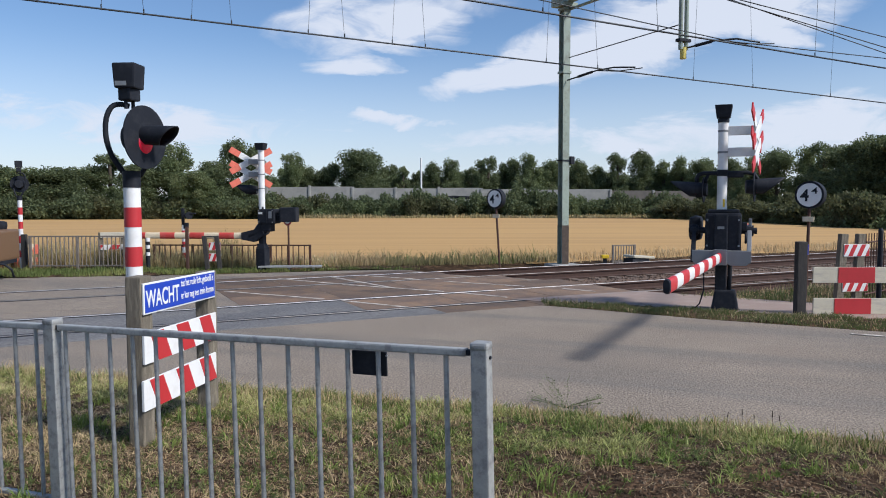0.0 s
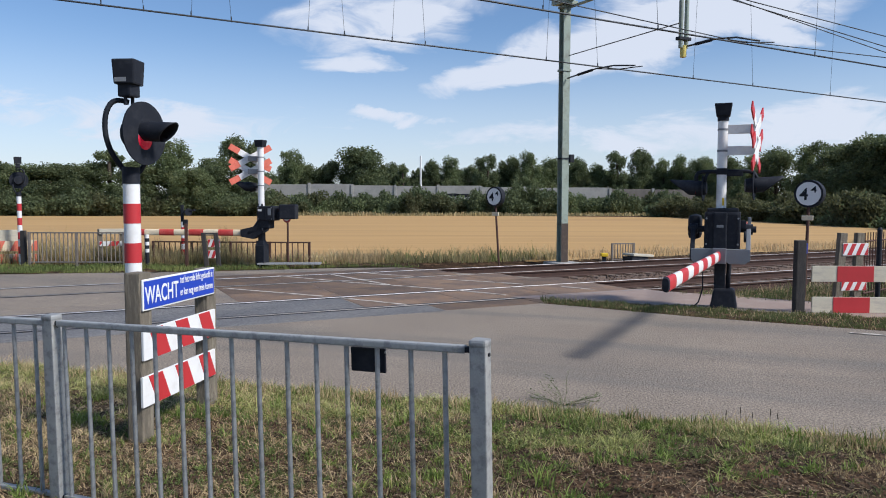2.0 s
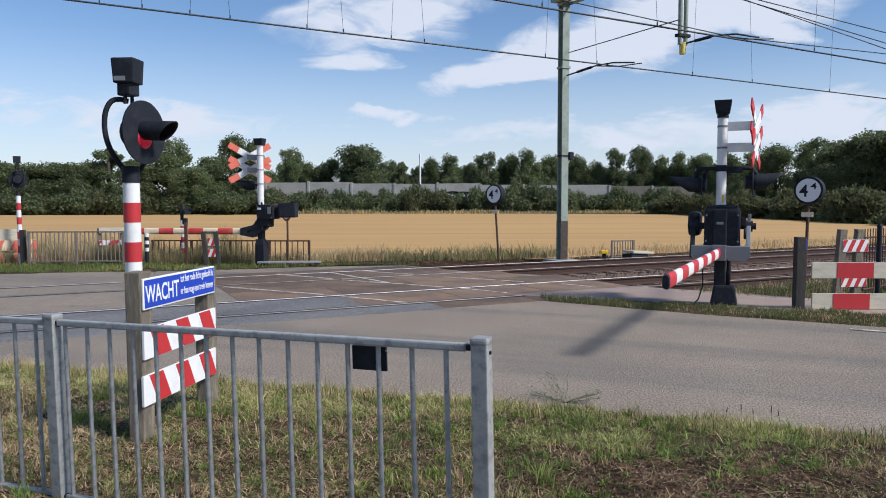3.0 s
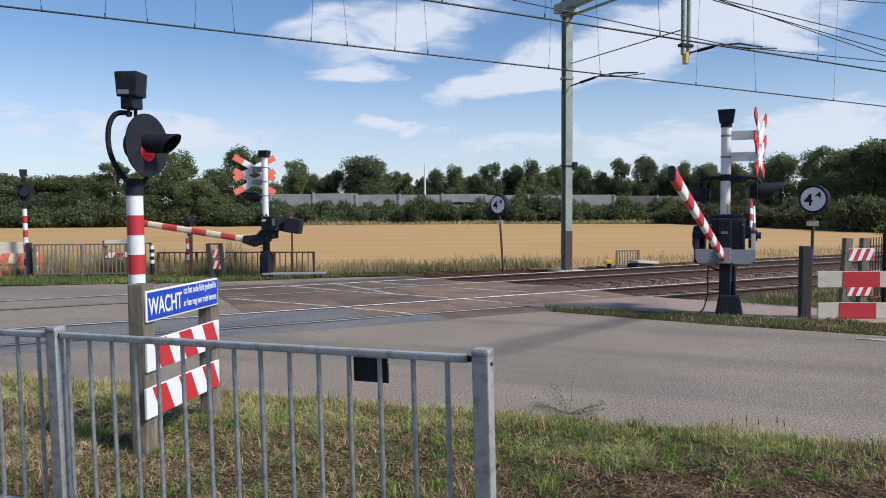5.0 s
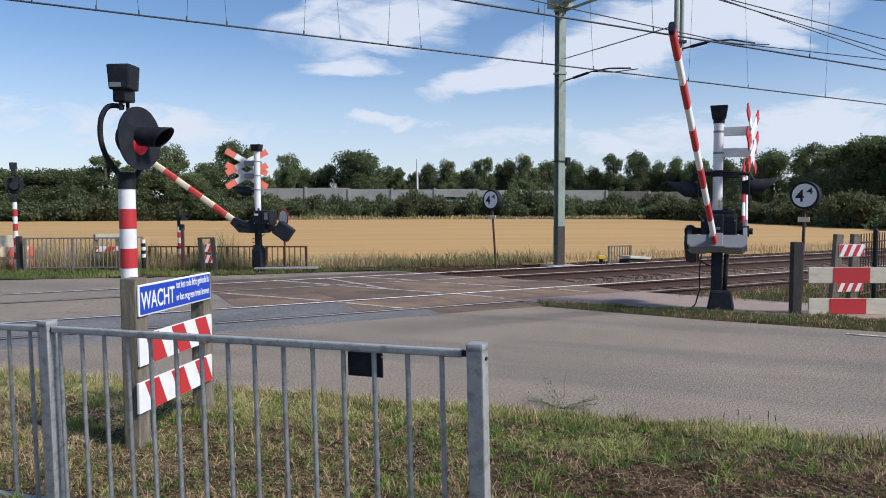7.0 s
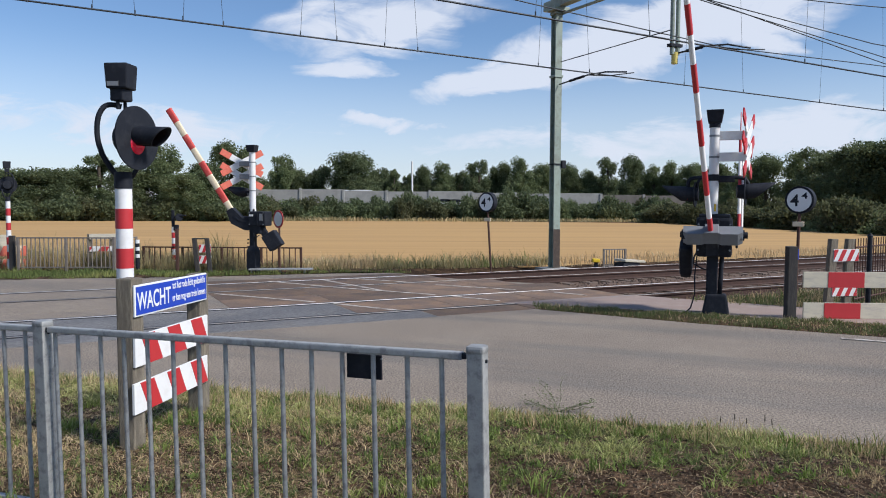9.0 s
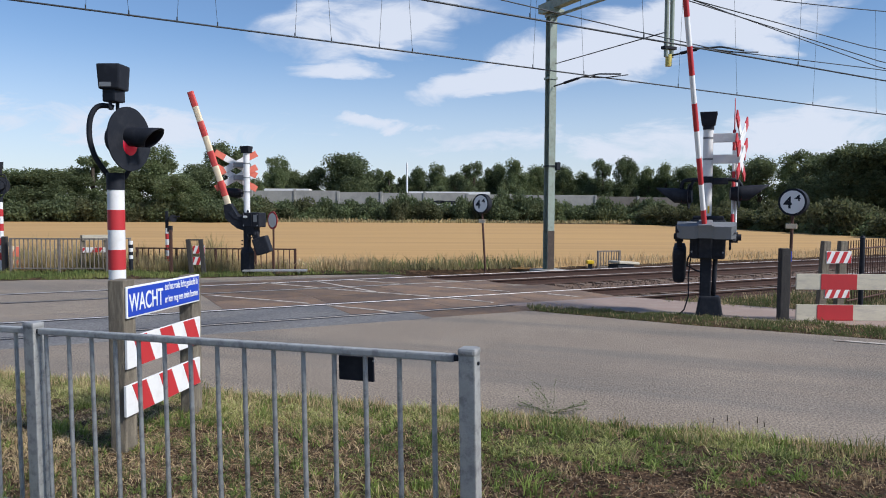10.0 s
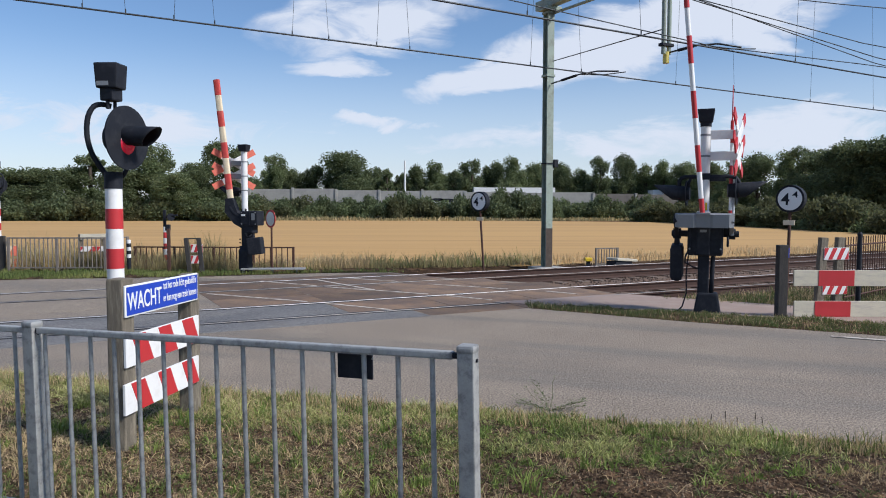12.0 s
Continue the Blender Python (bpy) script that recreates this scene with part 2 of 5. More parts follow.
LEAF_A = leaf_mat("leaf_dark", (0.12, 0.15, 0.072), (0.165, 0.19, 0.088))
LEAF_B = leaf_mat("leaf_mid", (0.16, 0.2, 0.09), (0.21, 0.235, 0.115))
LEAF_C = leaf_mat("leaf_scrub", (0.115, 0.125, 0.058), (0.165, 0.15, 0.075))
GRASS = leaf_mat("grass_green", (0.13, 0.17, 0.048), (0.275, 0.285, 0.09), 0.3)
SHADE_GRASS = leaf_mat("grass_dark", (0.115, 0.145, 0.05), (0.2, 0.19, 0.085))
PALE_GRASS = leaf_mat("grass_pale", (0.36, 0.37, 0.13), (0.58, 0.54, 0.24), 0.3)
STRAW = leaf_mat("grass_dry", (0.47, 0.35, 0.19), (0.66, 0.52, 0.31), 0.3)
REED = leaf_mat("reed", (0.34, 0.29, 0.14), (0.56, 0.44, 0.24))


# ---- mesh helpers ----
def part(name, bm, material, parent=None, label=""):
    me = bpy.data.meshes.new(name)
    bm.to_mesh(me)
    bm.free()
    me.materials.append(material)
    ob = new(name, me)
    if parent:
        ob.parent = parent
    if label:
        ob["label"] = label
    return ob


def raw(name, verts, faces, material, parent=None, smooth=False):
    me = bpy.data.meshes.new(name)
    me.from_pydata([tuple(v) for v in verts], [], faces)
    me.materials.append(material)
    if smooth:
        me.polygons.foreach_set("use_smooth", [True] * len(me.polygons))
    ob = new(name, me)
    if parent:
        ob.parent = parent
    return ob


def box(size, m=Matrix(), bevel=0.0, bm=None, taper=1.0):
    own = bm is None
    bm = bm or bmesh.new()
    vs = bmesh.ops.create_cube(bm, size=1, matrix=Matrix())["verts"]
    for v in vs:
        k = taper if v.co.z > 0 else 1.0
        v.co = Vector((v.co.x * size[0] * k, v.co.y * size[1] * k, v.co.z * size[2]))
    if bevel:
        es = {e for v in vs for e in v.link_edges}
        r = bmesh.ops.bevel(bm, geom=list(es), offset=bevel, segments=2, affect="EDGES", profile=0.6)
        vs = list({v for f in r["faces"] for v in f.verts} | {v for v in vs if v.is_valid})
    bmesh.ops.transform(bm, matrix=m, verts=vs)
    return bm


def rod(p0, p1, r0, r1=None, seg=12, bm=None):
    bm = bm or bmesh.new()
    p0, p1 = Vector(p0), Vector(p1)
    d = p1 - p0
    m = Matrix.Translation((p0 + p1) / 2) @ d.to_track_quat("Z", "Y").to_matrix().to_4x4()
    vs = bmesh.ops.create_cone(bm, cap_ends=True, segments=seg, radius1=r0, radius2=r0 if r1 is None else r1, depth=d.length, matrix=m)["verts"]
    for v in vs:
        for f in v.link_faces:
            f.smooth = len(f.verts) == 4
            if len(f.verts) > 4:
                for e in f.edges:
                    e.smooth = False
    return bm


def tube(pts, r, seg=8, bm=None):
    bm = bm or bmesh.new()
    pts = [Vector(p) for p in pts]
    rings = []
    for i, p in enumerate(pts):
        d = (pts[min(i + 1, len(pts) - 1)] - pts[max(i - 1, 0)]).normalized()
        q = last.rotation_difference(d) @ q if i else d.to_track_quat("Z", "Y")
        last = d
        rings.append([bm.verts.new(p + q @ Vector((r * math.cos(2 * math.pi * k / seg), r * math.sin(2 * math.pi * k / seg), 0))) for k in range(seg)])
    for a, b in zip(rings, rings[1:]):
        for k in range(seg):
            f = bm.faces.new((a[k], a[(k + 1) % seg], b[(k + 1) % seg], b[k]))
            f.smooth = True
    bm.faces.new(list(reversed(rings[0])))
    bm.faces.new(rings[-1])
    return bm


def prism(pts, depth, m=Matrix(), bm=None):
    """A flat outline in x, z, extruded along y from 0 to depth."""
    bm = bm or bmesh.new()
    a = [bm.verts.new(m @ Vector((x, 0, z))) for x, z in pts]
    b = [bm.verts.new(m @ Vector((x, depth, z))) for x, z in pts]
    bm.faces.new(a)
    bm.faces.new(list(reversed(b)))
    n = len(pts)
    for i in range(n):
        bm.faces.new((a[i], b[i], b[(i + 1) % n], a[(i + 1) % n]))
    bmesh.ops.recalc_face_normals(bm, faces=bm.faces[:])
    return bm


def thing(name, m, label, category, group="", kind=""):
    ob = new(name)
    ob.empty_display_size = 0.1
    ob.matrix_basis = m
    return tagged(ob, label, category, group, kind)


def heading(x, y):
    """Turn about z, in degrees, that brings the local x axis along (x, y)."""
    return math.degrees(math.atan2(y, x))


def lettering(name, text, size, m, material, parent, width=None, bold=0.0):
    cu = bpy.data.curves.new(name, "FONT")
    cu.body, cu.size, cu.extrude, cu.offset = text, size, 0.0015, bold * size
    tmp = new(name + "_curve", cu)
    me = bpy.data.meshes.new_from_object(tmp.evaluated_get(bpy.context.evaluated_depsgraph_get()))
    bpy.data.objects.remove(tmp)
    bpy.data.curves.remove(cu)
    me.materials.append(material)
    xs = [v.co.x for v in me.vertices]
    if width:
        k = width / (max(xs) - min(xs))
        for v in me.vertices:
            v.co.x = (v.co.x - min(xs)) * k
    ob = new(name, me)
    ob.parent = parent
    ob.matrix_basis = m
    return ob


def striped_board(name, w, h, m, parent, n, lean, first_red=False, t=0.02, white=None, red=None):
    """A white board in the local xz plane (front at y = 0, looking to -y), with slanting red bars laid on it as a part."""
    board = part(name, box((w, t, h), pose(w / 2, t / 2, h / 2), 0.004), white or WHITE, parent)
    board.matrix_basis = m
    pitch = w / n
    bm = bmesh.new()
    for i in range(-2, n + 2):
        a = (i + (0.0 if first_red else 0.5)) * pitch
        quad = [(a, 0), (a + pitch / 2, 0), (a + pitch / 2 + lean, h), (a + lean, h)]
        poly = quad
        for side, lim in ((1, w - 0.006), (-1, 0.006)):
            cut = []
            for (x0, z0), (x1, z1) in zip(poly, poly[1:] + poly[:1]):
                in0, in1 = side * (lim - x0) >= 0, side * (lim - x1) >= 0
                if in0:
                    cut.append((x0, z0))
                if in0 != in1:
                    k = (lim - x0) / (x1 - x0)
                    cut.append((lim, z0 + k * (z1 - z0)))
            poly = cut
            if len(poly) < 3:
                break
        if len(poly) >= 3:
            prism([(x, 0.004 + z * (h - 0.008) / h) for x, z in poly], 0.003, pose(0, -0.003, 0), bm)
    part("stripes", bm, red or RED, board, "slanting red reflective stripes")
    return board

# ---- ground, road and tracks ----
TH = radians(26.1)
TD, TN = Vector((math.cos(TH), math.sin(TH), 0)), Vector((-math.sin(TH), math.cos(TH), 0))
RAILS = (10.75, 12.185, 14.66, 16.095)


def on_track(s, n, z=0.0):
    """The place s metres along the line and n metres across it."""
    return TD * s + TN * n + Vector((0, 0, z))


def flat(name, pts, z, material, label="", category="", depth=0.0):
    bm = bmesh.new()
    bm.faces.new([bm.verts.new((x, y, z)) for x, y in pts])
    bmesh.ops.recalc_face_normals(bm, faces=bm.faces[:])
    if bm.faces[:][0].normal.z < 0:
        bmesh.ops.reverse_faces(bm, faces=bm.faces[:])
    if depth:
        r = bmesh.ops.extrude_face_region(bm, geom=bm.faces[:])
        bmesh.ops.translate(bm, vec=(0, 0, -depth), verts=[v for v in r["geom"] if isinstance(v, bmesh.types.BMVert)])
        bmesh.ops.recalc_face_normals(bm, faces=bm.faces[:])
    return tagged(part(name, bm, material), label, category, kind="structure")


def grid_sheet(name, x0, x1, y0, y1, step, fz, material, keep=None):
    xs, ys = np.arange(x0, x1 + step / 2, step), np.arange(y0, y1 + step / 2, step)
    verts = [(x, y, fz(x, y)) for y in ys for x in xs]
    n = len(xs)
    faces = []
    for j in range(len(ys) - 1):
        for i in range(n - 1):
            if keep is None or keep(xs[i] + step / 2, ys[j] + step / 2):
                faces.append((j * n + i, j * n + i + 1, (j + 1) * n + i + 1, (j + 1) * n + i))
    return raw(name, verts, faces, material, smooth=True)


ground = tagged(flat("ground", [(-2500, -2500), (2500, -2500), (2500, 2500), (-2500, 2500)], -0.30, GROUND), "dry grassland that reaches to the horizon", "ground")

# road: its near edge runs from the left distance towards the right foreground
NEAR_EDGE = [(-40, 18.0), (-14, 10.2), (-7.5, 8.4), (-4.59, 7.51), (-2.01, 6.7), (0.31, 6.04), (3.15, 5.12), (8, 3.2), (30, -6)]
FAR_RIGHT = [(30, -3.0), (12, 5.6), (8, 8.0), (5.78, 9.5), (3.82, 10.56), (1.98, 11.82), (0.93, 12.5)]


def near_edge_y(x):
    for (x0, y0), (x1, y1) in zip(NEAR_EDGE, NEAR_EDGE[1:]):
        if x0 <= x <= x1:
            return y0 + (y1 - y0) * (x - x0) / (x1 - x0)
    return 0


def far_right_y(x):
    for (x1, y1), (x0, y0) in zip(FAR_RIGHT, FAR_RIGHT[1:]):
        if x0 <= x <= x1:
            return y0 + (y1 - y0) * (x - x0) / (x1 - x0)
    return 100


FAR_LEFT = [(-2.6, 18.25), (-5.42, 17.37), (-10.04, 16.58), (-16, 15.4), (-45, 27)]
road = flat("road", NEAR_EDGE + FAR_RIGHT + [tuple(on_track(s, n).xy) for s, n in ((6.9, 10.9), (9.45, 10.9), (9.4, 12.9), (7.75, 15.4), (7.3, 17.0))] + FAR_LEFT, 0.0, ASPHALT, "grey worn asphalt road running over the level crossing", "road", 0.12)


def crossing_end(n):
    """How far along the line the crossing's panels reach."""
    return 9.45 if n < 12.9 else max(7.4, 9.4 - 0.66 * (n - 12.9))


def make_rails():
    prof = [(-0.07, -0.16), (0.07, -0.16), (0.07, -0.145), (0.012, -0.12), (0.012, -0.04), (0.036, -0.025), (0.036, 0.004), (-0.036, 0.004), (-0.036, -0.025), (-0.012, -0.04), (-0.012, -0.12), (-0.07, -0.145)]
    m = Matrix((( -TN.x, TD.x, 0, 0), (-TN.y, TD.y, 0, 0), (0, 0, 1, 0), (0, 0, 0, 1)))
    for n in RAILS:
        rail = thing("rail", Matrix.Translation(on_track(0, n, 0.004)), "rusty brown steel rail with a bright worn top", "rail", "rails of the two tracks")
        part("rail_profile", prism([(x, z) for x, z in prof], 560, m @ pose(0, -60, 0)), RAIL_SIDE, rail)
        part("running_surface", prism([(-0.024, 0), (0.024, 0), (0.022, 0.004), (-0.022, 0.004)], 560, m @ pose(0, -60, 0.0042)), POLISHED_GLINT if n in RAILS[1::2] else RAILTOP, rail, "polished running surface, sun glint in the colour on alternate rails")


make_rails()


def make_ballast():
    def h(s, n):
        d = min(abs(n - 11.47), abs(n - 15.38))
        return -0.175 - max(0, d - 1.5) * 0.3 + 0.025 * noise.noise((s * 3, n * 3, 0))
    verts, faces = [], []
    ns = np.arange(9.2, 17.9, 0.18)
    ss = np.concatenate([np.arange(5.0, 40, 0.25), np.arange(40, 500, 12)])
    for s in ss:
        for n in ns:
            verts.append(on_track(s, n, max(h(s, n), -0.35)))
    k = len(ns)
    for j in range(len(ss) - 1):
        for i in range(k - 1):
            if ss[j] > crossing_end(ns[i]) - 0.3:
                faces.append((j * k + i, (j + 1) * k + i, (j + 1) * k + i + 1, j * k + i + 1))
    bed = tagged(raw("track_bed", verts, faces, BALLAST, smooth=True), "brown stony ballast of the two tracks", "ballast", kind="structure")
    rng = random.Random(4)
    vs, fs = [], []
    for _ in range(9000):
        s, n = 7.6 + 22 * rng.random() ** 1.4, rng.uniform(9.6, 17.4)
        if s < crossing_end(n) + 0.1:
            continue
        c = on_track(s, n, max(h(s, n), -0.35) + 0.01)
        r = rng.uniform(0.02, 0.045)
        a = rng.random() * 6.3
        b = len(vs)
        for q in range(4):
            vs.append(c + Vector((r * math.cos(a + q * 1.57) * rng.uniform(0.7, 1.2), r * math.sin(a + q * 1.57) * rng.uniform(0.7, 1.2), -0.01)))
        vs.append(c + Vector((rng.uniform(-0.3, 0.3) * r, rng.uniform(-0.3, 0.3) * r, r * rng.uniform(0.6, 1.1))))
        fs += [(b + q, b + (q + 1) % 4, b + 4) for q in range(4)]
    tagged(raw("ballast_stones", vs, fs, BALLAST), "loose brown and grey ballast stones", "stones", kind="stuff")


make_ballast()


def make_sleepers():
    first = None
    for c in (11.47, 15.38):
        s = crossing_end(c) + 0.5
        while s < 48:
            m = Matrix.Translation(on_track(s, c, -0.222)) @ Matrix.Rotation(TH, 4, "Z")
            if first is None:
                first = tagged(part("sleeper", box((0.25, 2.5, 0.14), bevel=0.015), SLEEPER), "weathered brownish concrete sleeper in the ballast", "sleeper", "sleepers of the tracks")
                first.matrix_basis = m
            else:
                copy_thing(first, m)
            s += 0.6


make_sleepers()

flat("field_margin", [(-300, 78.5), (-60, 78.5), (0, 84), (34, 74), (34, 79), (0, 89), (-60, 83), (-300, 83)], -0.05, SOIL, "bare reddish soil at the field's far edge", "soil")
field = flat("field", [(-300, 24), (-9, 19.9), (1.5, 20.4), (60, 49), (300, 165), (300, 200), (60, 90), (0, 86), (-60, 80), (-300, 80)], -0.06, STUBBLE, "golden harvested stubble field behind the tracks", "field")

# ---- railing in the foreground ----
def make_railing():
    corner, step = Vector((0.16, 3.02, -0.003)), Vector((-2.272, 0.969, -0.052))
    onward = Vector((-2.31, 0.875, -0.045))
    pitch = 0.1603
    for k, (at, run) in enumerate(((corner, step), (corner + step, onward))):
        length = run.length
        turn = pose(0, 0, 0, 0, 0, heading(run.x, run.y)) @ pose(0, 0, 0, 0, math.degrees(math.asin(-run.z / length)), 0)
        r = thing("railing", Matrix.Translation(at) @ turn, "galvanised grey steel railing with thin upright bars" + (" and dark plate" if k == 0 else ""), "railing", "railing panels beside the verge")
        for x in ((-0.03,) if k == 0 else (0.0, length)):
            post = part("post", box((0.072, 0.072, 1.35), pose(x, 0, 0.425), 0.006), GALV, r)
            part("post_cap", box((0.078, 0.078, 0.035), pose(x, 0, 1.1075), 0.012), GALV, post)
            part("bolt", rod((x - 0.037, 0, 1.06), (x - 0.043, 0, 1.06), 0.008, seg=8), BLACK, post)
        for z, h in ((1.077, 0.034), (0.105, 0.036)):
            rail = part("rail", box((length - 0.085, 0.04, h), pose(length / 2 - 0.01, 0, z), 0.008), GALV, r)
            for x in (0.028, length - 0.046):
                part("rail_joint", box((0.03, 0.03, h - 0.01), pose(x, 0, z), 0.004), BLACK, rail)
        shaft = None
        for i in range(15):
            if shaft is None:
                shaft = rod((0, 0, 0.115), (0, 0, 1.062), 0.0118, seg=14)
                # each bar is welded on with a slightly flattened head
                for v in shaft.verts:
                    if v.co.z > 1.0:
                        v.co.y *= 0.8
                bar = part("bar", shaft, GALV, r)
                data = bar.data
            else:
                bar = new("bar", data)
                bar.parent = r
            bar.matrix_basis = pose(0.13 + pitch * i + (0.004 if i % 4 == 2 else 0.0), 0, 0)
        if k == 0:
            plate = part("plate", box((0.175, 0.012, 0.11), pose(0.515, -0.03, 0.995), 0.004), BLACK, r, "small dark green-black plate")
            part("rivet", rod((0.425, -0.0235, 1.035), (0.425, -0.019, 1.035), 0.005, seg=8), GALV, plate)


make_railing()


# ---- warning light with the waiting sign ----
def hood(length, r, parent, m, slant=0.45):
    """A long hood, open below and cut on a slant; it looks along local -y."""
    bm = bmesh.new()
    seg = 16
    rings = []
    for k in range(7):
        t = k / 6
        y = -length * t
        ring = []
        for i in range(seg + 1):
            a = math.pi * (0.5 + (i / seg - 0.5) * 1.72)
            ring.append((r * math.cos(a), y * (1 - slant * (1 - math.sin(a)) / 2), r * math.sin(a)))
        rings.append(ring)
    outer = [[bm.verts.new(p) for p in ring] for ring in rings]
    inner = [[bm.verts.new((p[0] * 0.93, p[1], p[2] * 0.93)) for p in ring] for ring in rings]
    for s, flip in ((outer, 0), (inner, 1)):
        for a, b in zip(s, s[1:]):
            for i in range(seg):
                q = (a[i], a[i + 1], b[i + 1], b[i])
                bm.faces.new(q if not flip else q[::-1]).smooth = True
    for i in range(seg):
        bm.faces.new((outer[-1][i], outer[-1][i + 1], inner[-1][i + 1], inner[-1][i]))
    for e in (0, seg):
        for k in range(6):
            bm.faces.new((outer[k][e], outer[k + 1][e], inner[k + 1][e], inner[k][e]))
    bmesh.ops.recalc_face_normals(bm, faces=bm.faces[:])
    h = part("hood", bm, BLACK, parent)
    h.matrix_basis = m
    return h


def rounded(pts, cuts=5):
    """A smooth line through flat points."""
    out = []
    for i in range(len(pts) - 1):
        p0, p1, p2, p3 = (Vector(pts[min(max(i + k, 0), len(pts) - 1)]) for k in (-1, 0, 1, 2))
        for j in range(cuts):
            t = j / cuts
            out.append(tuple(0.5 * (2 * p1 + (p2 - p0) * t + (2 * p0 - 5 * p1 + 4 * p2 - p3) * t * t + (3 * p1 - p0 - 3 * p2 + p3) * t ** 3)))
    return out + [tuple(pts[-1])]


def warning_light(name, m, label, face, pole_r=0.056, band=0.137, z0=1.805, loop_turn=23, hs=1.0):
    t = thing(name, m, label, "warning light", "warning lights")
    pole = part("pole", rod((0, 0, -0.05), (0, 0, z0), pole_r, seg=20), WHITE, t, "white pole with red bands")
    for k in range(1, 8, 2):
        if z0 - (k + 1) * band > 0.2:
            part("band", rod((0, 0, z0 - (k + 1) * band), (0, 0, z0 - k * band), pole_r + 0.0015, seg=20), RED, pole)
    part("collar", rod((0, 0, z0), (0, 0, z0 + 0.115), pole_r + 0.003, seg=20), BLACK, t)
    turn = pose(0, 0, 0, 0, 0, face)
    side = pose(0, 0, 0, 0, 0, loop_turn)
    zc = z0 + 0.345 * hs
    knots = ((0.0, 0.565), (-0.06, 0.575), (-0.11, 0.558), (-0.145, 0.495), (-0.157, 0.41), (-0.151, 0.32), (-0.125, 0.23), (-0.083, 0.155), (-0.04, 0.09), (-0.025, 0.05))
    loop = [(x, 0.03, z0 + z * hs) for x, z in rounded(knots)]
    lo = part("bracket", tube(loop, 0.018, 8), BLACK, t)
    lo.matrix_basis = side
    lo2 = part("bracket", tube([(0.03, 0.03, z0 + 0.06), (0.06, 0.03, z0 + 0.09), (0.1, 0.03, z0 + 0.16 * hs), (0.12, 0.03, z0 + 0.25 * hs)], 0.016, 8), BLACK, t)
    lo2.matrix_basis = side
    disc = part("backboard", rod((0, -0.125, zc), (0, -0.115, zc), 0.216, seg=48), BLACK, t, "round black backboard")
    disc.matrix_basis = turn
    back = part("lamp_housing", rod((0, 0.0, zc), (0, -0.115, zc), 0.1, 0.125, seg=24), BLACK, t)
    back.matrix_basis = turn
    lens = bmesh.new()
    bmesh.ops.create_uvsphere(lens, u_segments=20, v_segments=10, radius=0.075, matrix=pose(0, -0.118, zc - 0.04) @ Matrix.Diagonal((1, 0.35, 1, 1)))
    ln = part("lens", lens, LIT_LENS, t, "glowing red lens")
    ln.matrix_basis = turn
    hood(0.255, 0.07, t, turn @ pose(0, -0.12, zc + 0.012, 3))
    neck = part("neck", box((0.105, 0.105, 0.1), pose(0, 0, z0 + 0.645 * hs), 0.012), BLACK, t)
    neck.matrix_basis = turn
    for dx in (-0.035, 0.035):
        b = part("bolt", rod((dx, 0, z0 + 0.54 * hs), (dx, 0, z0 + 0.61 * hs), 0.012, seg=8), BLACK, t)
        b.matrix_basis = turn
    bell = part("bell_box", box((0.145, 0.145, 0.17), pose(0, 0, z0 + 0.762 * hs), 0.012, taper=1.12), BLACK, t, "black bell housing on top")
    bell.matrix_basis = pose(0, 0, 0, 0, 0, face + 13)
    pl = part("label_plate", box((0.004, 0.08, 0.03), pose(-0.0745, 0.022, z0 + 0.707 * hs)), GREY, t, "small grey label")
    pl.matrix_basis = pose(0, 0, 0, 0, 0, face + 13)
    return t


SIGN_DIR = Vector((0.186, 0.982, 0))
SIGN_TURN = heading(SIGN_DIR.x, SIGN_DIR.y)
warning_light("warning_light", pose(-2.152, 5.13, 0), "black warning light on a red and white banded pole", 73)


def make_wait_sign():
    s = thing("wait_sign", pose(-2.0, 4.9, 0, 0, 0, SIGN_TURN), "blue waiting sign and two striped boards on wooden posts", "sign")
    for x, h in ((0.07, 1.19), (0.98, 1.14)):
        bm = box((0.14, 0.115, h + 0.1), pose(x, 0.0795, h / 2 - 0.05), 0.01)
        for v in bm.verts:
            if v.co.z > h - 0.02:
                v.co.z += 0.012 * math.sin(v.co.y * 60)
        part("post", bm, WOOD, s)
    plate = part("name_plate", box((0.98, 0.016, 0.215), pose(0.5, 0.012, 1.05), 0.006), PLASTIC, s)
    part("blue_field", box((0.955, 0.004, 0.19), pose(0.5, 0.003, 1.05), 0.0), BLUE, plate, "blue sign face with white letters")
    up = pose(0, 0, 0, 90, 0, 0)
    lettering("lettering", "WACHT", 0.168, pose(0.03, 0.0005, 0.99) @ up, PLASTIC, plate, 0.42, 0.012)
    lettering("lettering", "tot het rode licht gedoofd is", 0.075, pose(0.475, 0.0005, 1.085) @ up, PLASTIC, plate, 0.48, 0.008)
    lettering("lettering", "er kan nog een trein komen", 0.075, pose(0.475, 0.0005, 0.995) @ up, PLASTIC, plate, 0.48, 0.008)
    striped_board("striped_board", 0.99, 0.215, pose(0.0, 0.0, 0.605), s, 3, -0.10)
    striped_board("striped_board", 1.0, 0.21, pose(-0.02, 0.0, 0.287), s, 3, -0.10)


make_wait_sign()



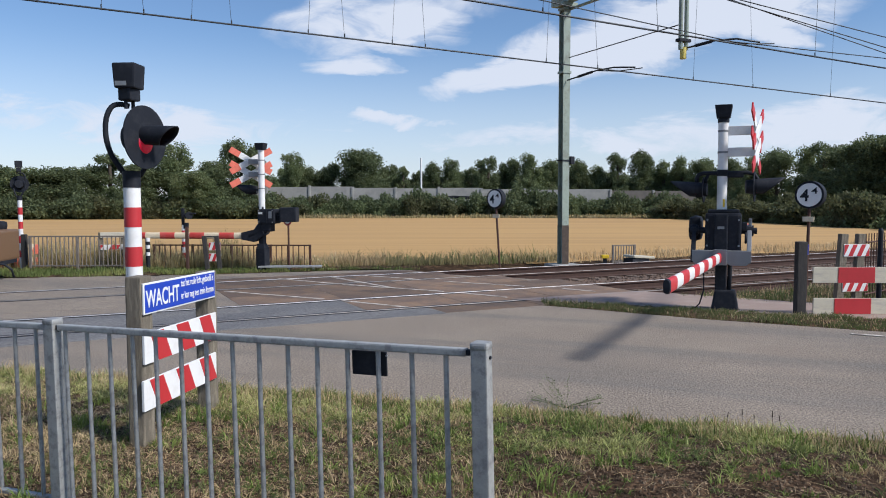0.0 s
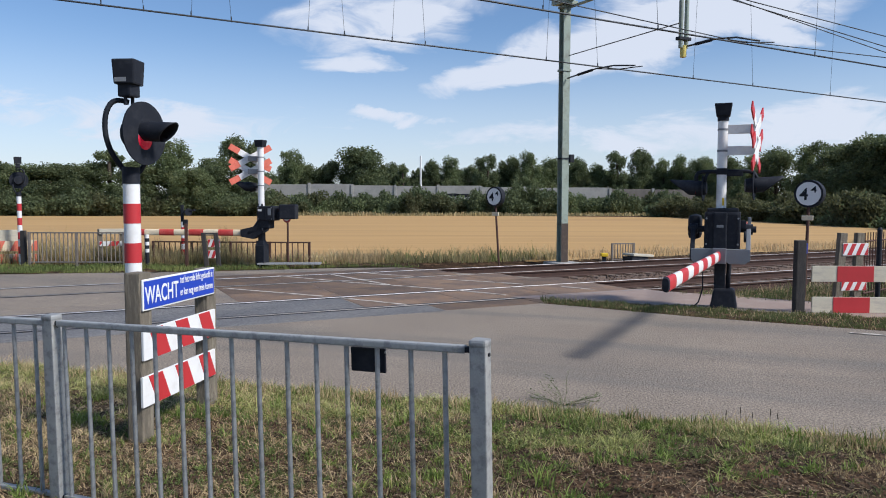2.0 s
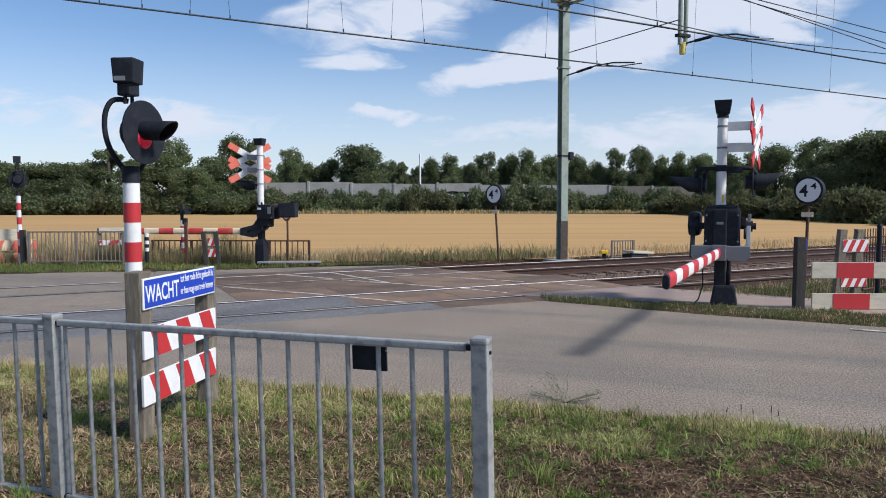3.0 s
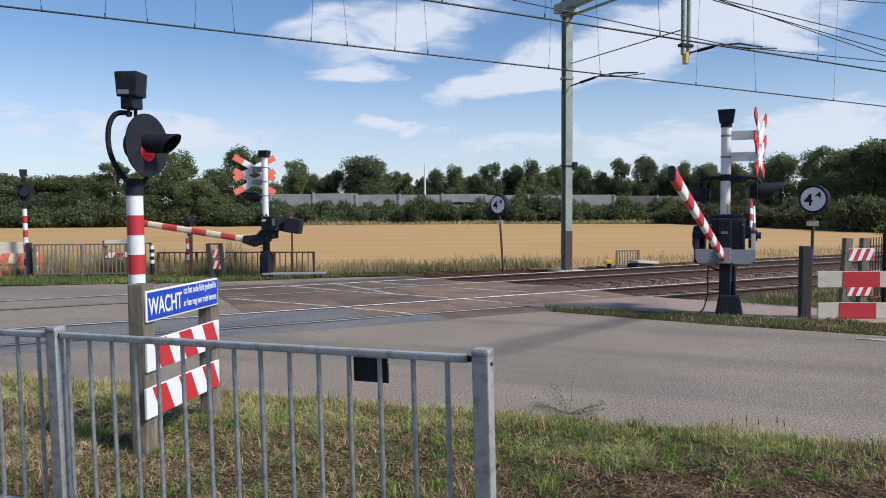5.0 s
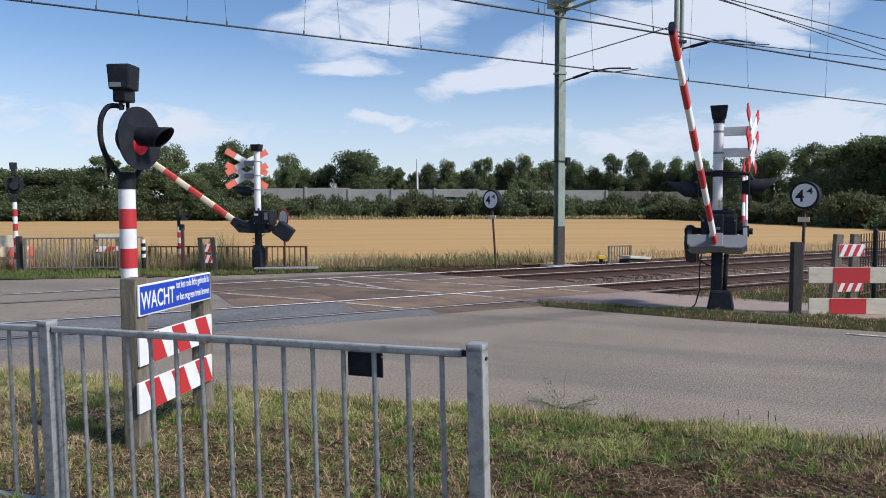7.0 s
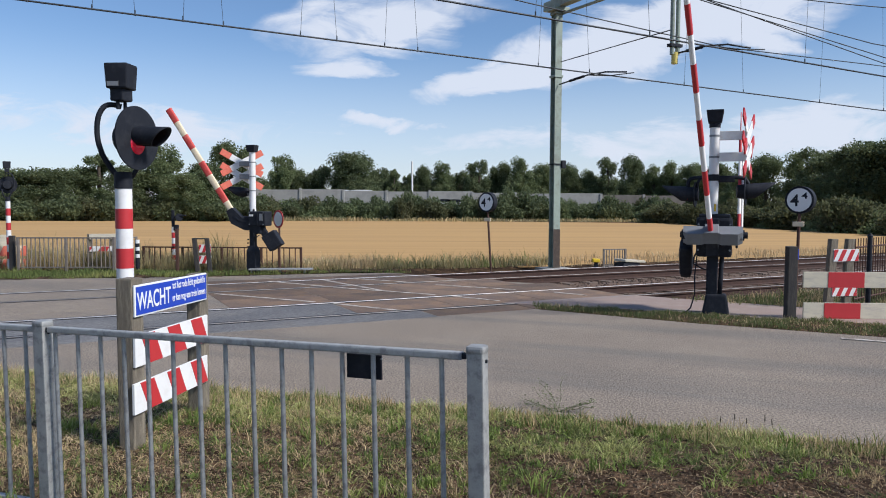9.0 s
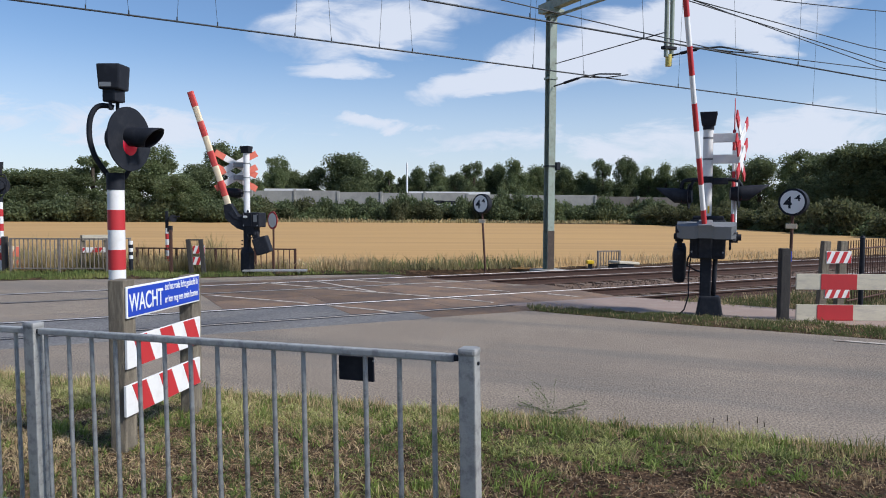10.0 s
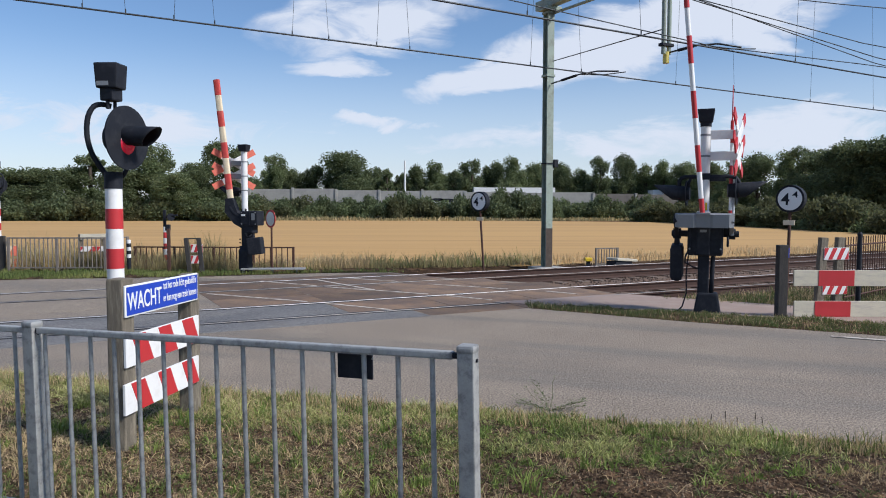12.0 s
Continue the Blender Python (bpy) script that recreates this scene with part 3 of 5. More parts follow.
# ---- level crossing barriers ----
def crossbuck(parent, centre, turn, red, length=1.16, two=0.34):
    """Two stacked crosses of white boards with red ends, in the local xz plane."""
    for k in (0, 1):
        for sgn in (1, -1):
            b = part("cross_board", box((length, 0.018, 0.15), Matrix(), 0.006), WHITE, parent, "white board with red ends")
            b.matrix_basis = Matrix.Translation(Vector(centre) + Vector((0, 0, -two * k))) @ turn @ pose(0, 0.012 * sgn, 0, 0, sgn * 29, 0)
            for e in (-1, 1):
                part("red_end", box((0.27, 0.024, 0.155), pose(e * (length / 2 - 0.132), 0, 0), 0.006), red, b)


def road_lamp(parent, at, face):
    """A lamp that looks along local -y after its turn about z."""
    m = Matrix.Translation(at) @ pose(0, 0, 0, 0, 0, face)
    for nm, bm, mt in (("lamp_housing", rod((0, 0.09, 0), (0, -0.06, 0), 0.10, 0.125, 20), BLACK), ("lens", rod((0, -0.06, 0), (0, -0.068, 0), 0.1, seg=20), LENS)):
        o = part(nm, bm, mt, parent)
        o.matrix_basis = m
    hood(0.42, 0.122, parent, m @ pose(0, -0.06, 0, -3), 0.8)


def banded_arm(parent, start, way, length, w, h, band, colours, cap=True, first=0):
    """A barrier arm of oval section that starts at start and runs along way, in bands of two colours."""
    way = Vector(way).normalized()
    turn = way.to_track_quat("-Y", "Z").to_matrix().to_4x4()
    m = Matrix.Translation(start) @ turn

    def oval(y0, y1, k0=1.0, k1=1.0):
        bm = bmesh.new()
        rings = []
        for y, k in ((y0, k0), (y1, k1)):
            rings.append([bm.verts.new((w / 2 * k * abs(math.cos(a)) ** 0.7 * (1 if math.cos(a) >= 0 else -1), -y, h / 2 * k * abs(math.sin(a)) ** 0.7 * (1 if math.sin(a) >= 0 else -1))) for a in [2 * math.pi * i / 16 for i in range(16)]])
        for i in range(16):
            bm.faces.new((rings[0][i], rings[0][(i + 1) % 16], rings[1][(i + 1) % 16], rings[1][i])).smooth = True
        for f in (bm.faces.new(rings[0]), bm.faces.new(rings[1])):
            for e in f.edges:
                e.smooth = False
        bmesh.ops.recalc_face_normals(bm, faces=bm.faces[:])
        return bm
    arm = part("barrier_arm", oval(0, length, 1.0, 0.97), colours[1], parent, "barrier arm with red and white bands")
    n = int(length / band)
    for i in range(first, n + 1, 2):
        if i * band > length - 0.05:
            break
        b = part("band", oval(i * band, min((i + 1) * band, length), 1.02, 1.02), colours[0], arm)
        b.matrix_basis = m
    if cap:
        c = part("end_cap", oval(length, length + 0.05, 1.04, 0.9), BLACK, arm)
        c.matrix_basis = m
    arm.data.transform(m)
    return arm


def make_barrier_near():
    t = thing("level_crossing_barrier", pose(4.40, 11.545, 0, 0, 0, -22.2), "level crossing barrier with black drive box and warning lamps", "barrier", "level crossing barriers")
    part("foot", box((0.42, 0.36, 0.34), pose(0.075, 0, 0.15), 0.03, taper=0.72), BLACK, t)
    part("column", box((0.17, 0.17, 1.2), pose(0.01, 0, 0.85), 0.02), BLACK, t)
    part("cable_pipe", tube([(0.13, -0.02, 0.3), (0.14, -0.02, 0.6), (0.15, 0, 0.9), (0.13, 0.02, 1.05)], 0.035, 8), BLACK, t)
    part("cable", tube([(-0.22, 0.05, 0.95), (-0.25, 0, 0.6), (-0.24, -0.02, 0.3), (-0.3, -0.05, 0.08), (-0.38, -0.08, 0.0)], 0.012, 6), BLACK, t)
    body = part("drive_box", box((0.53, 0.42, 0.62), pose(0.03, 0.02, 1.22), 0.05), BLACK, t, "black drive housing")
    part("front_cover", box((0.2, 0.06, 0.6), pose(0.0, -0.2, 1.22), 0.02), BLACK, body)
    part("label_plate", box((0.1, 0.004, 0.04), pose(0, -0.233, 1.3)), GREY, body, "small grey label")
    part("lid", box((0.46, 0.36, 0.06), pose(0.03, 0.02, 1.55), 0.02), BLACK, body)
    for x in (-0.2, 0.26):
        part("rib", box((0.03, 0.02, 0.5), pose(x, -0.195, 1.2), 0.006), BLACK, body)
        for z in (1.02, 1.42):
            part("bolt", rod((x, -0.2, z), (x, -0.222, z), 0.016, seg=6), GREY, body)
    part("crank_ring", tube([(0.36, -0.1 + 0.07 * math.cos(a * 0.45), 1.14 + 0.075 * math.sin(a * 0.45)) for a in range(15)], 0.018, 6), BLACK, body)
    part("shaft", rod((-0.48, 0, 1.25), (0.52, 0, 1.25), 0.05, seg=14), BLACK, body)
    part("limit_switch", box((0.09, 0.1, 0.13), pose(0.33, -0.06, 1.32), 0.01), BLACK, body)
    part("hose", tube([(-0.22, -0.12, 0.98), (-0.26, -0.14, 0.9), (-0.27, -0.1, 0.8), (-0.14, -0.08, 0.72), (-0.08, -0.02, 0.7)], 0.014, 6), BLACK, body)
    part("post", rod((0, 0, 1.55), (0, 0, 2.96), 0.075, seg=20), WHITE, t, "white painted post")
    part("sticker", box((0.03, 0.004, 0.12), pose(0.03, -0.073, 1.68)), YELLOW, t, "small yellow sticker")
    part("neck", rod((0, 0, 2.93), (0, 0, 3.02), 0.085, seg=16), BLACK, t)
    part("bell_box", box((0.2, 0.2, 0.2), pose(0, 0, 3.1), 0.012, taper=1.3), BLACK, t, "black bell housing on top")
    for z in (2.8, 2.47):
        b = part("bracket", box((0.42, 0.05, 0.14), pose(0.26, 0, z), 0.006), WHITE, t, "white sign bracket")
        part("clamp", rod((0, 0, z - 0.015), (0, 0, z + 0.015), 0.08, seg=16), GREY, b)
    crossbuck(t, (0.49, 0, 2.82), pose(0, 0, 0, 0, 0, 81.5), RED)
    part("lamp_arm", tube([(-0.38, 0, 1.95), (-0.38, 0, 2.08), (-0.35, 0, 2.13), (-0.28, 0, 2.15), (0.36, 0, 2.15), (0.46, 0, 2.13), (0.5, 0, 2.06), (0.5, 0, 1.95)], 0.03, 10), BLACK, t)
    part("lamp_stay", tube([(-0.25, 0, 1.93), (-0.24, 0, 2.06), (-0.2, 0, 2.14)], 0.024, 8), BLACK, t)
    part("arm_rib", box((0.26, 0.06, 0.09), pose(0.18, 0, 2.12), 0.02), BLACK, t)
    part("arm_clamp", rod((0, 0, 2.1), (0, 0, 2.2), 0.085, seg=16), BLACK, t)
    road_lamp(t, (-0.31, 0, 1.89), -96)
    road_lamp(t, (0.43, 0, 1.93), 96)
    for x, z, turned in ((-0.27, 1.89, -96), (0.47, 1.93, 84)):
        d = part("backboard", rod((0, 0.006, 0), (0, -0.006, 0), 0.2 if x < 0 else 0.23, seg=32), BLACK, t, "round lamp backboard")
        d.matrix_basis = pose(x, 0.02, z, 0, 0, turned)
    # the yoke turns about a level axis through the drive box
    yoke = part("yoke", prism([(-0.41, -0.30), (0.44, -0.30), (0.44, -0.46), (0.37, -0.52), (0.14, -0.52), (0.1, -0.49), (-0.1, -0.49), (-0.14, -0.52), (-0.35, -0.52), (-0.41, -0.46)], 0.2, pose(0.0, -0.36, 0)), GREY, t, "grey yoke that carries the arm")
    for x in (-0.40, 0.41):
        m = pose(x, -0.14, -0.2, math.degrees(math.atan2(0.41, 0.26)))
        part("side_plate", box((0.065, 0.62, 0.13), m, 0.01), GREY if x > 0 else BLACK, yoke)
        part("pivot", rod((x - 0.06, 0, 0), (x + 0.06, 0, 0), 0.085, seg=16), BLACK, yoke)
        part("pivot_cap", rod((x + math.copysign(0.06, x), 0, 0), (x + math.copysign(0.085, x), 0, 0), 0.04, seg=10), BLACK, yoke)
    part("socket_plate", box((0.2, 0.03, 0.24), pose(0.0, -0.372, -0.40), 0.008), GREY, yoke)
    part("counterweight", box((0.2, 0.6, 0.4), pose(-0.40, 0.46, 0.02), 0.085), BLACK, yoke, "black counterweight")
    part("weight_arm", box((0.08, 0.6, 0.1), pose(-0.40, 0.22, 0.0), 0.01), BLACK, yoke)
    part("buffer", box((0.05, 0.06, 0.34), pose(0.42, -0.02, 0.02), 0.01), GREY, yoke)
    b = radians(5.1)
    arm = banded_arm(t, (0.0, -0.2, -0.41), (-math.sin(b), -math.cos(b), 0), 4.42, 0.076, 0.155, 0.403, (RED, PLASTIC))
    small = banded_arm(t, (0.0, 0.05, 0.0), (0, 1, 0), 1.75, 0.05, 0.06, 0.35, (RED, PLASTIC), False)
    part("twin_tube", rod((0.045, 0.1, 0), (0.045, 1.6, 0), 0.018, seg=8), PLASTIC, small)
    part("whip", rod((0.0, 1.75, 0), (0.0, 2.35, 0), 0.012, 0.006, seg=8), RED, small)
    return yoke, arm, small


NEAR_YOKE, NEAR_ARM, NEAR_SMALL = make_barrier_near()


def make_barrier_far():
    t = thing("level_crossing_barrier", pose(-4.49, 18.39, 0, 0, 0, -106.9), "level crossing barrier with crossbuck seen from behind", "barrier", "level crossing barriers")
    part("base", box((0.25, 0.25, 0.62), pose(0, 0, 0.25), 0.02), BLACK, t)
    part("base_neck", box((0.25, 0.25, 0.12), pose(0, 0, 0.62), 0.0, taper=0.55), BLACK, t)
    for k in range(3):
        part("bolt", rod((0.07, -0.08, 0.66 + 0.09 * k), (0.07, -0.12, 0.66 + 0.09 * k), 0.015, seg=6), BLACK, t)
    part("column", box((0.14, 0.14, 1.0), pose(0, 0, 1.1), 0.02), BLACK, t)
    body = part("drive_box", box((0.36, 0.46, 0.36), pose(0.02, 0.21, 1.36), 0.03), BLACK, t, "black drive housing")
    part("lower_cover", box((0.28, 0.26, 0.24), pose(0.02, 0.17, 1.1), 0.04), BLACK, body)
    part("label_plate", box((0.004, 0.11, 0.05), pose(0.224, 0.08, 1.44)), PLASTIC, body, "white label")
    part("front_plate", box((0.004, 0.09, 0.17), pose(0.226, 0.35, 1.4), 0.0), GREY, body, "grey inspection plate")
    part("hinge_bar", box((0.02, 0.03, 0.3), pose(0.21, 0.235, 1.35), 0.006), BLACK, body)
    for y in (0.02, 0.4):
        for z in (1.22, 1.5):
            part("bolt", rod((0.2, y, z), (0.215, y, z), 0.014, seg=6), GREY, body)
    part("drain_hose", tube([(0.18, 0.12, 1.0), (0.2, 0.14, 0.93), (0.19, 0.2, 0.9), (0.16, 0.27, 0.96)], 0.012, 6), BLACK, body)
    part("post", rod((0, 0, 1.5), (0, 0, 3.0), 0.078, seg=18), WHITE, t, "white painted post")
    for z in (2.05, 2.4, 2.75):
        part("clamp", rod((0, 0, z - 0.012), (0, 0, z + 0.012), 0.084, seg=16), GREY, t)
    part("bell_box", box((0.18, 0.2, 0.17), pose(0, 0, 3.09), 0.012, taper=1.25), BLACK, t, "black bell housing on top")
    for z in (2.72, 2.4):
        part("bracket", box((0.3, 0.3, 0.12), pose(-0.12, -0.2, z), 0.006), GREY, t)
    crossbuck(t, (-0.18, -0.40, 2.75), pose(0, 0, 0, 0, 0, 132), FADED_RED)
    road_lamp(t, (-0.2, -0.35, 2.02), 15)
    part("lamp_stay", box((0.08, 0.4, 0.06), pose(-0.1, -0.18, 2.02), 0.01), BLACK, t)
    yoke = part("yoke", tube([(0, 0.1, 0.02), (0, -0.1, -0.14), (0, -0.25, -0.35), (0, -0.42, -0.41)], 0.125, 8), BLACK, t, "black yoke that carries the arm")
    part("socket", box((0.17, 0.34, 0.21), pose(0, -0.4, -0.41), 0.02), BLACK, yoke)
    side = Matrix(((0, 1, 0, -0.11), (1, 0, 0, 0), (0, 0, 1, 0), (0, 0, 0, 1)))
    part("cheek_plate", prism([(-0.62, -0.33), (-0.62, -0.5), (-0.3, -0.56), (0.02, -0.36), (0.2, -0.1), (0.14, 0.12), (-0.05, 0.1), (-0.25, -0.24)], 0.22, side), BLACK, yoke)
    part("weight_arm", box((0.12, 0.5, 0.16), pose(0.05, 0.25, 0.02), 0.02), BLACK, yoke)
    part("counterweight", box((0.3, 0.42, 0.36), pose(0.1, 0.62, 0.12), 0.03), BLACK, yoke, "black counterweight")
    arm = banded_arm(t, (0, -0.45, -0.41), (0, -1, 0), 3.1, 0.085, 0.16, 0.388, (ARM_RED, CREAM), False, 1)
    return yoke, arm


FAR_YOKE, FAR_ARM = make_barrier_far()


# ---- overhead line ----
def make_overhead():
    mast = thing("overhead_line_mast", pose(3.38, 20.44, -0.1, 0, 0, math.degrees(TH)), "green steel overhead line mast with rusty foot", "mast")
    bm = bmesh.new()
    for y in (-0.1, 0.1):
        box((0.22, 0.02, 9.2), pose(0, y, 4.6), bm=bm)
    box((0.015, 0.2, 9.2), pose(0, 0, 4.6), bm=bm)
    part("column", bm, MAST, mast)
    for y in (-0.113, 0.113):
        part("rust_coat", box((0.224, 0.004, 1.15), pose(0, y, 0.58)), FOOT_COAT, mast, "dark stained lower part")
    part("footing", box((0.75, 0.75, 0.12), pose(0, 0, 0.02), 0.02), CONCRETE, mast)
    part("band", box((0.26, 0.27, 0.03), pose(0, 0, 2.95)), BLACK, mast)
    part("switch_box", box((0.14, 0.12, 0.22), pose(0.19, -0.1, 2.95), 0.02), BLACK, mast)
    for z in (5.35, 7.05):
        part("band", box((0.27, 0.27, 0.06), pose(0, 0, z)), MAST, mast)
    part("beam", box((0.22, 8.2, 0.24), pose(0, -3.6, 7.32), 0.01), MAST, mast, "green cross beam over the tracks")
    part("beam_seat", box((0.5, 0.4, 0.1), pose(0, -0.05, 7.15), 0.01), MAST, mast)
    # drop tube with its insulated foot
    part("drop_tube", rod((0.08, -4.45, 7.2), (0.08, -4.45, 5.15), 0.05, seg=12), MAST, mast)
    part("drop_tube", rod((-0.08, -4.45, 7.2), (-0.08, -4.45, 5.15), 0.05, seg=12), MAST, mast)
    part("insulator", rod((0, -4.45, 5.2), (0, -4.45, 4.95), 0.07, seg=14), INSUL, mast, "yellow insulator")
    part("tube_clamp", box((0.34, 0.14, 0.07), pose(0, -4.45, 5.35), 0.01), BLACK, mast)
    part("tube_clamp", box((0.36, 0.2, 0.2), pose(0, -4.45, 7.1), 0.02), MAST, mast)
    part("stay", rod((0, -0.2, 5.72), (0, -4.4, 5.72), 0.013, seg=8), WIRE, mast)
    part("span_tube", rod((0.1, -0.1, 7.05), (0.1, -4.7, 6.95), 0.04, seg=8), MAST, mast)
    for y0, z0, y1, x1, z1 in ((-0.15, 5.12, -2.3, 0.5, 5.16), (-4.45, 5.17, -5.6, 1.05, 5.19)):
        part("steady_arm", tube([(0, y0, z0), (x1 * 0.4, y0 + (y1 - y0) * 0.45, z0 + 0.12), (x1 * 0.7, y0 + (y1 - y0) * 0.7, z0 + 0.13), (x1, y1, z1)], 0.02, 8), WIRE, mast)
        part("steady_arm", tube([(x1 * 0.4, y0 + (y1 - y0) * 0.45, z0 + 0.12), (x1 * 0.8, y0 + (y1 - y0) * 0.75, z0 + 0.02), (x1 * 1.3, y1 - 0.1, z1 - 0.02)], 0.013, 8), WIRE, mast)
        part("insulator", rod((x1 * 0.15, y0 + (y1 - y0) * 0.17, z0 + 0.045), (x1 * 0.35, y0 + (y1 - y0) * 0.4, z0 + 0.105), 0.035, seg=12), BLACK, mast)
    # wires along the tracks, with droppers up to the carrying wire; droppers stand in pairs, leaning to and fro
    near_drops = (1.1, 2.0, 3.4, 4.3, 5.6, 7.69, 10.43, 15.08, 18.6, 21.4, 24.0)
    far_drops = (-4.6, -3.8, -2.6, -1.9, -0.6, 0.45, 1.19, 2.06, 2.83, 4.41, 5.21, 6.32, 7.13, 10.42, 12.0, 15.28, 17.6, 20.98, 24.2)
    spans = ((11.47, lambda s: 5.345 - 0.0235 * s if s < 20 else 4.875, near_drops), (15.38, lambda s: 5.331 - 0.0177 * s, far_drops))
    for n, fz, drops in spans:
        w = thing("contact_wire", Matrix.Translation(on_track(0, n)) @ Matrix.Rotation(TH, 4, "Z"), "thin dark overhead contact wire with droppers", "wire", "overhead wires")
        part("wire", tube([(s, 0, fz(s)) for s in range(-40, 61, 2)], 0.018, 6), WIRE, w)

        def carry(s):
            return 7.7 + 0.0022 * (s - 8) ** 2 if abs(s - 8) < 26 else 9.19
        part("carrying_wire", tube([(s, 0.06, carry(s)) for s in np.arange(-40, 61, 2.5)], 0.016, 6), WIRE, w)
        for k, s in enumerate(drops):
            lean = 0.16 if k % 2 else -0.16
            part("dropper", rod((s, 0.0, fz(s)), (s + lean, 0.05, carry(s)), 0.0045, seg=5), WIRE, w)
            part("dropper_clip", rod((s, 0, fz(s) - 0.02), (s, 0, fz(s) + 0.09), 0.014, seg=6), WIRE, w)
    strands = (((2.0, 11.47, 5.75), (5.0, 11.47, 5.55), (8.33, 11.47, 5.337), (10.2, 11.47, 5.222), (12.49, 11.47, 5.085), (13.54, 11.47, 5.10), (17.54, 11.47, 5.162), (40, 11.47, 5.3)),
               ((9.0, 11.3, 6.175), (17.8, 11.3, 5.32), (21.0, 11.3, 5.15), (40, 11.3, 5.1)), ((9.0, 11.6, 6.45), (18.2, 11.6, 5.275), (21.5, 11.6, 5.05), (40, 11.6, 5.0)), ((9.0, 11.0, 6.0), (16.8, 11.0, 5.506), (40, 11.0, 5.2)))
    for strand in strands:
        w = thing("feeder_wire", Matrix(), "thin dark overhead wire", "wire", "overhead wires")
        part("strand", tube([on_track(s, n, z) for s, n, z in strand], 0.011, 6), WIRE, w)

make_overhead()


# ---- round number boards ----
def number_board(x, y, zc, r, lean, turn, label):
    t = thing("number_board", pose(x, y, 0, 0, 0, turn), label, "sign", "round number boards")
    part("pole", rod((lean, 0.03, -0.2), (0, 0.03, zc), 0.028, seg=10), RUST, t, "rusty thin pole")
    part("rim", rod((0, 0.14, zc), (0, -0.015, zc), r, seg=36), BLACK, t, "deep black rim")
    part("face", rod((0, -0.0155, zc), (0, -0.019, zc), r * 0.85, seg=36), PLASTIC, t, "white face")
    k = r / 0.25
    up = pose(0, 0, 0, 90)
    lettering("numeral", "4", 0.30 * k, pose(-0.155 * k, -0.0195, zc - 0.11 * k) @ up, BLACK, t, 0.15 * k, 0.02)
    lettering("numeral", "4", 0.165 * k, pose(0.035 * k, -0.0195, zc + 0.02 * k) @ up, BLACK, t, 0.108 * k, 0.008)
    part("small_plate", box((0.2 * k, 0.02, 0.09 * k), pose(lean * 0.25, 0.0, zc - r - 0.19 * k), 0.006), CREAM, t, "small cream plate")
    return t


number_board(6.55, 13.1, 1.82, 0.245, -0.03, -44, "white round board with numerals on a rusty pole")
number_board(1.40, 19.36, 1.79, 0.26, 0.16, -42, "white round board with numerals on a leaning pole")


# ---- boards beside the near barrier ----
def make_right_boards():
    t = thing("board_fence", pose(5.42, 11.04, 0, 0, 0, -2), "low fence of weathered white boards with red panels", "fence")
    part("post", box((0.14, 0.14, 1.2), pose(0, 0, 0.5), 0.012), DARKWOOD, t, "dark wooden post")
    part("reflector", box((0.02, 0.1, 0.16), pose(0.078, 0, 0.98), 0.004), BLUE, t, "blue plastic reflector")
    part("post", box((0.16, 0.16, 1.2), pose(2.6, 0.05, 0.45), 0.012), DARKWOOD, t)
    for z in (0.60, 0.135):
        b = part("board", box((2.4, 0.03, 0.24), pose(1.36, -0.05 if z > 0.5 else -0.08, z), 0.006), GREYWOOD, t, "weathered white board")
        part("red_panel", box((0.54, 0.006, 0.235), pose(0.80 if z > 0.5 else 0.74, -0.069 if z > 0.5 else -0.099, z), 0.002), RED, b)
    p = thing("striped_marker", pose(6.58, 12.0, 0, 0, 0, 8), "two leaning wooden posts with small striped boards", "marker", "striped markers")
    for x, lean in ((0, 3), (0.32, 2)):
        part("post", box((0.13, 0.1, 1.3), pose(x, 0.05, 0.52, 0, lean, 0), 0.01), WOOD, p)
    striped_board("striped_board", 0.46, 0.2, pose(0.01, -0.01, 0.80), p, 3, 0.09)
    striped_board("striped_board", 0.46, 0.2, pose(0.0, -0.01, 0.22), p, 3, 0.09)
    q = thing("fence_post", pose(7.25, 12.1, 0), "thin black steel fence post", "post")
    part("tube", rod((0, 0, -0.2), (0, 0, 1.22), 0.04, seg=12), BLACK, q)
    part("cap", rod((0, 0, 1.22), (0, 0, 1.26), 0.045, 0.02, seg=12), BLACK, q)
    f = thing("bar_fence", pose(7.3, 12.6, 0, 0, 0, 40), "dark bar fence beside the track", "fence", "bar fences")
    for z in (0.1, 1.0):
        part("rail", rod((0, 0, z), (3.0, 0, z), 0.015, seg=8), RUST, f)
    for i in range(26):
        part("bar", rod((i * 0.12, 0, 0.0), (i * 0.12, 0, 1.15), 0.009, seg=6), RUST, f)


make_right_boards()


# ---- small things beyond the far track ----
def bar_fence(x0, y0, x1, y1, z0, z1, step, material, label, posts=2, r=0.014, group="bar fences"):
    d = Vector((x1 - x0, y1 - y0))
    f = thing("bar_fence", pose(x0, y0, 0, 0, 0, heading(d.x, d.y)), label, "fence", group)
    n = d.length
    for z in (z0, z1):
        part("rail", box((n, 0.035, 0.035), pose(n / 2, 0, z), 0.004), material, f)
    for i in range(posts):
        part("post", box((0.06, 0.06, z1 + 0.12), pose(n * i / max(1, posts - 1), 0, z1 / 2 - 0.04), 0.006), material, f)
    k = int(n / step)
    for i in range(1, k):
        part("bar", rod((n * i / k, 0, z0), (n * i / k, 0, z1), r, seg=6), material, f)
    return f


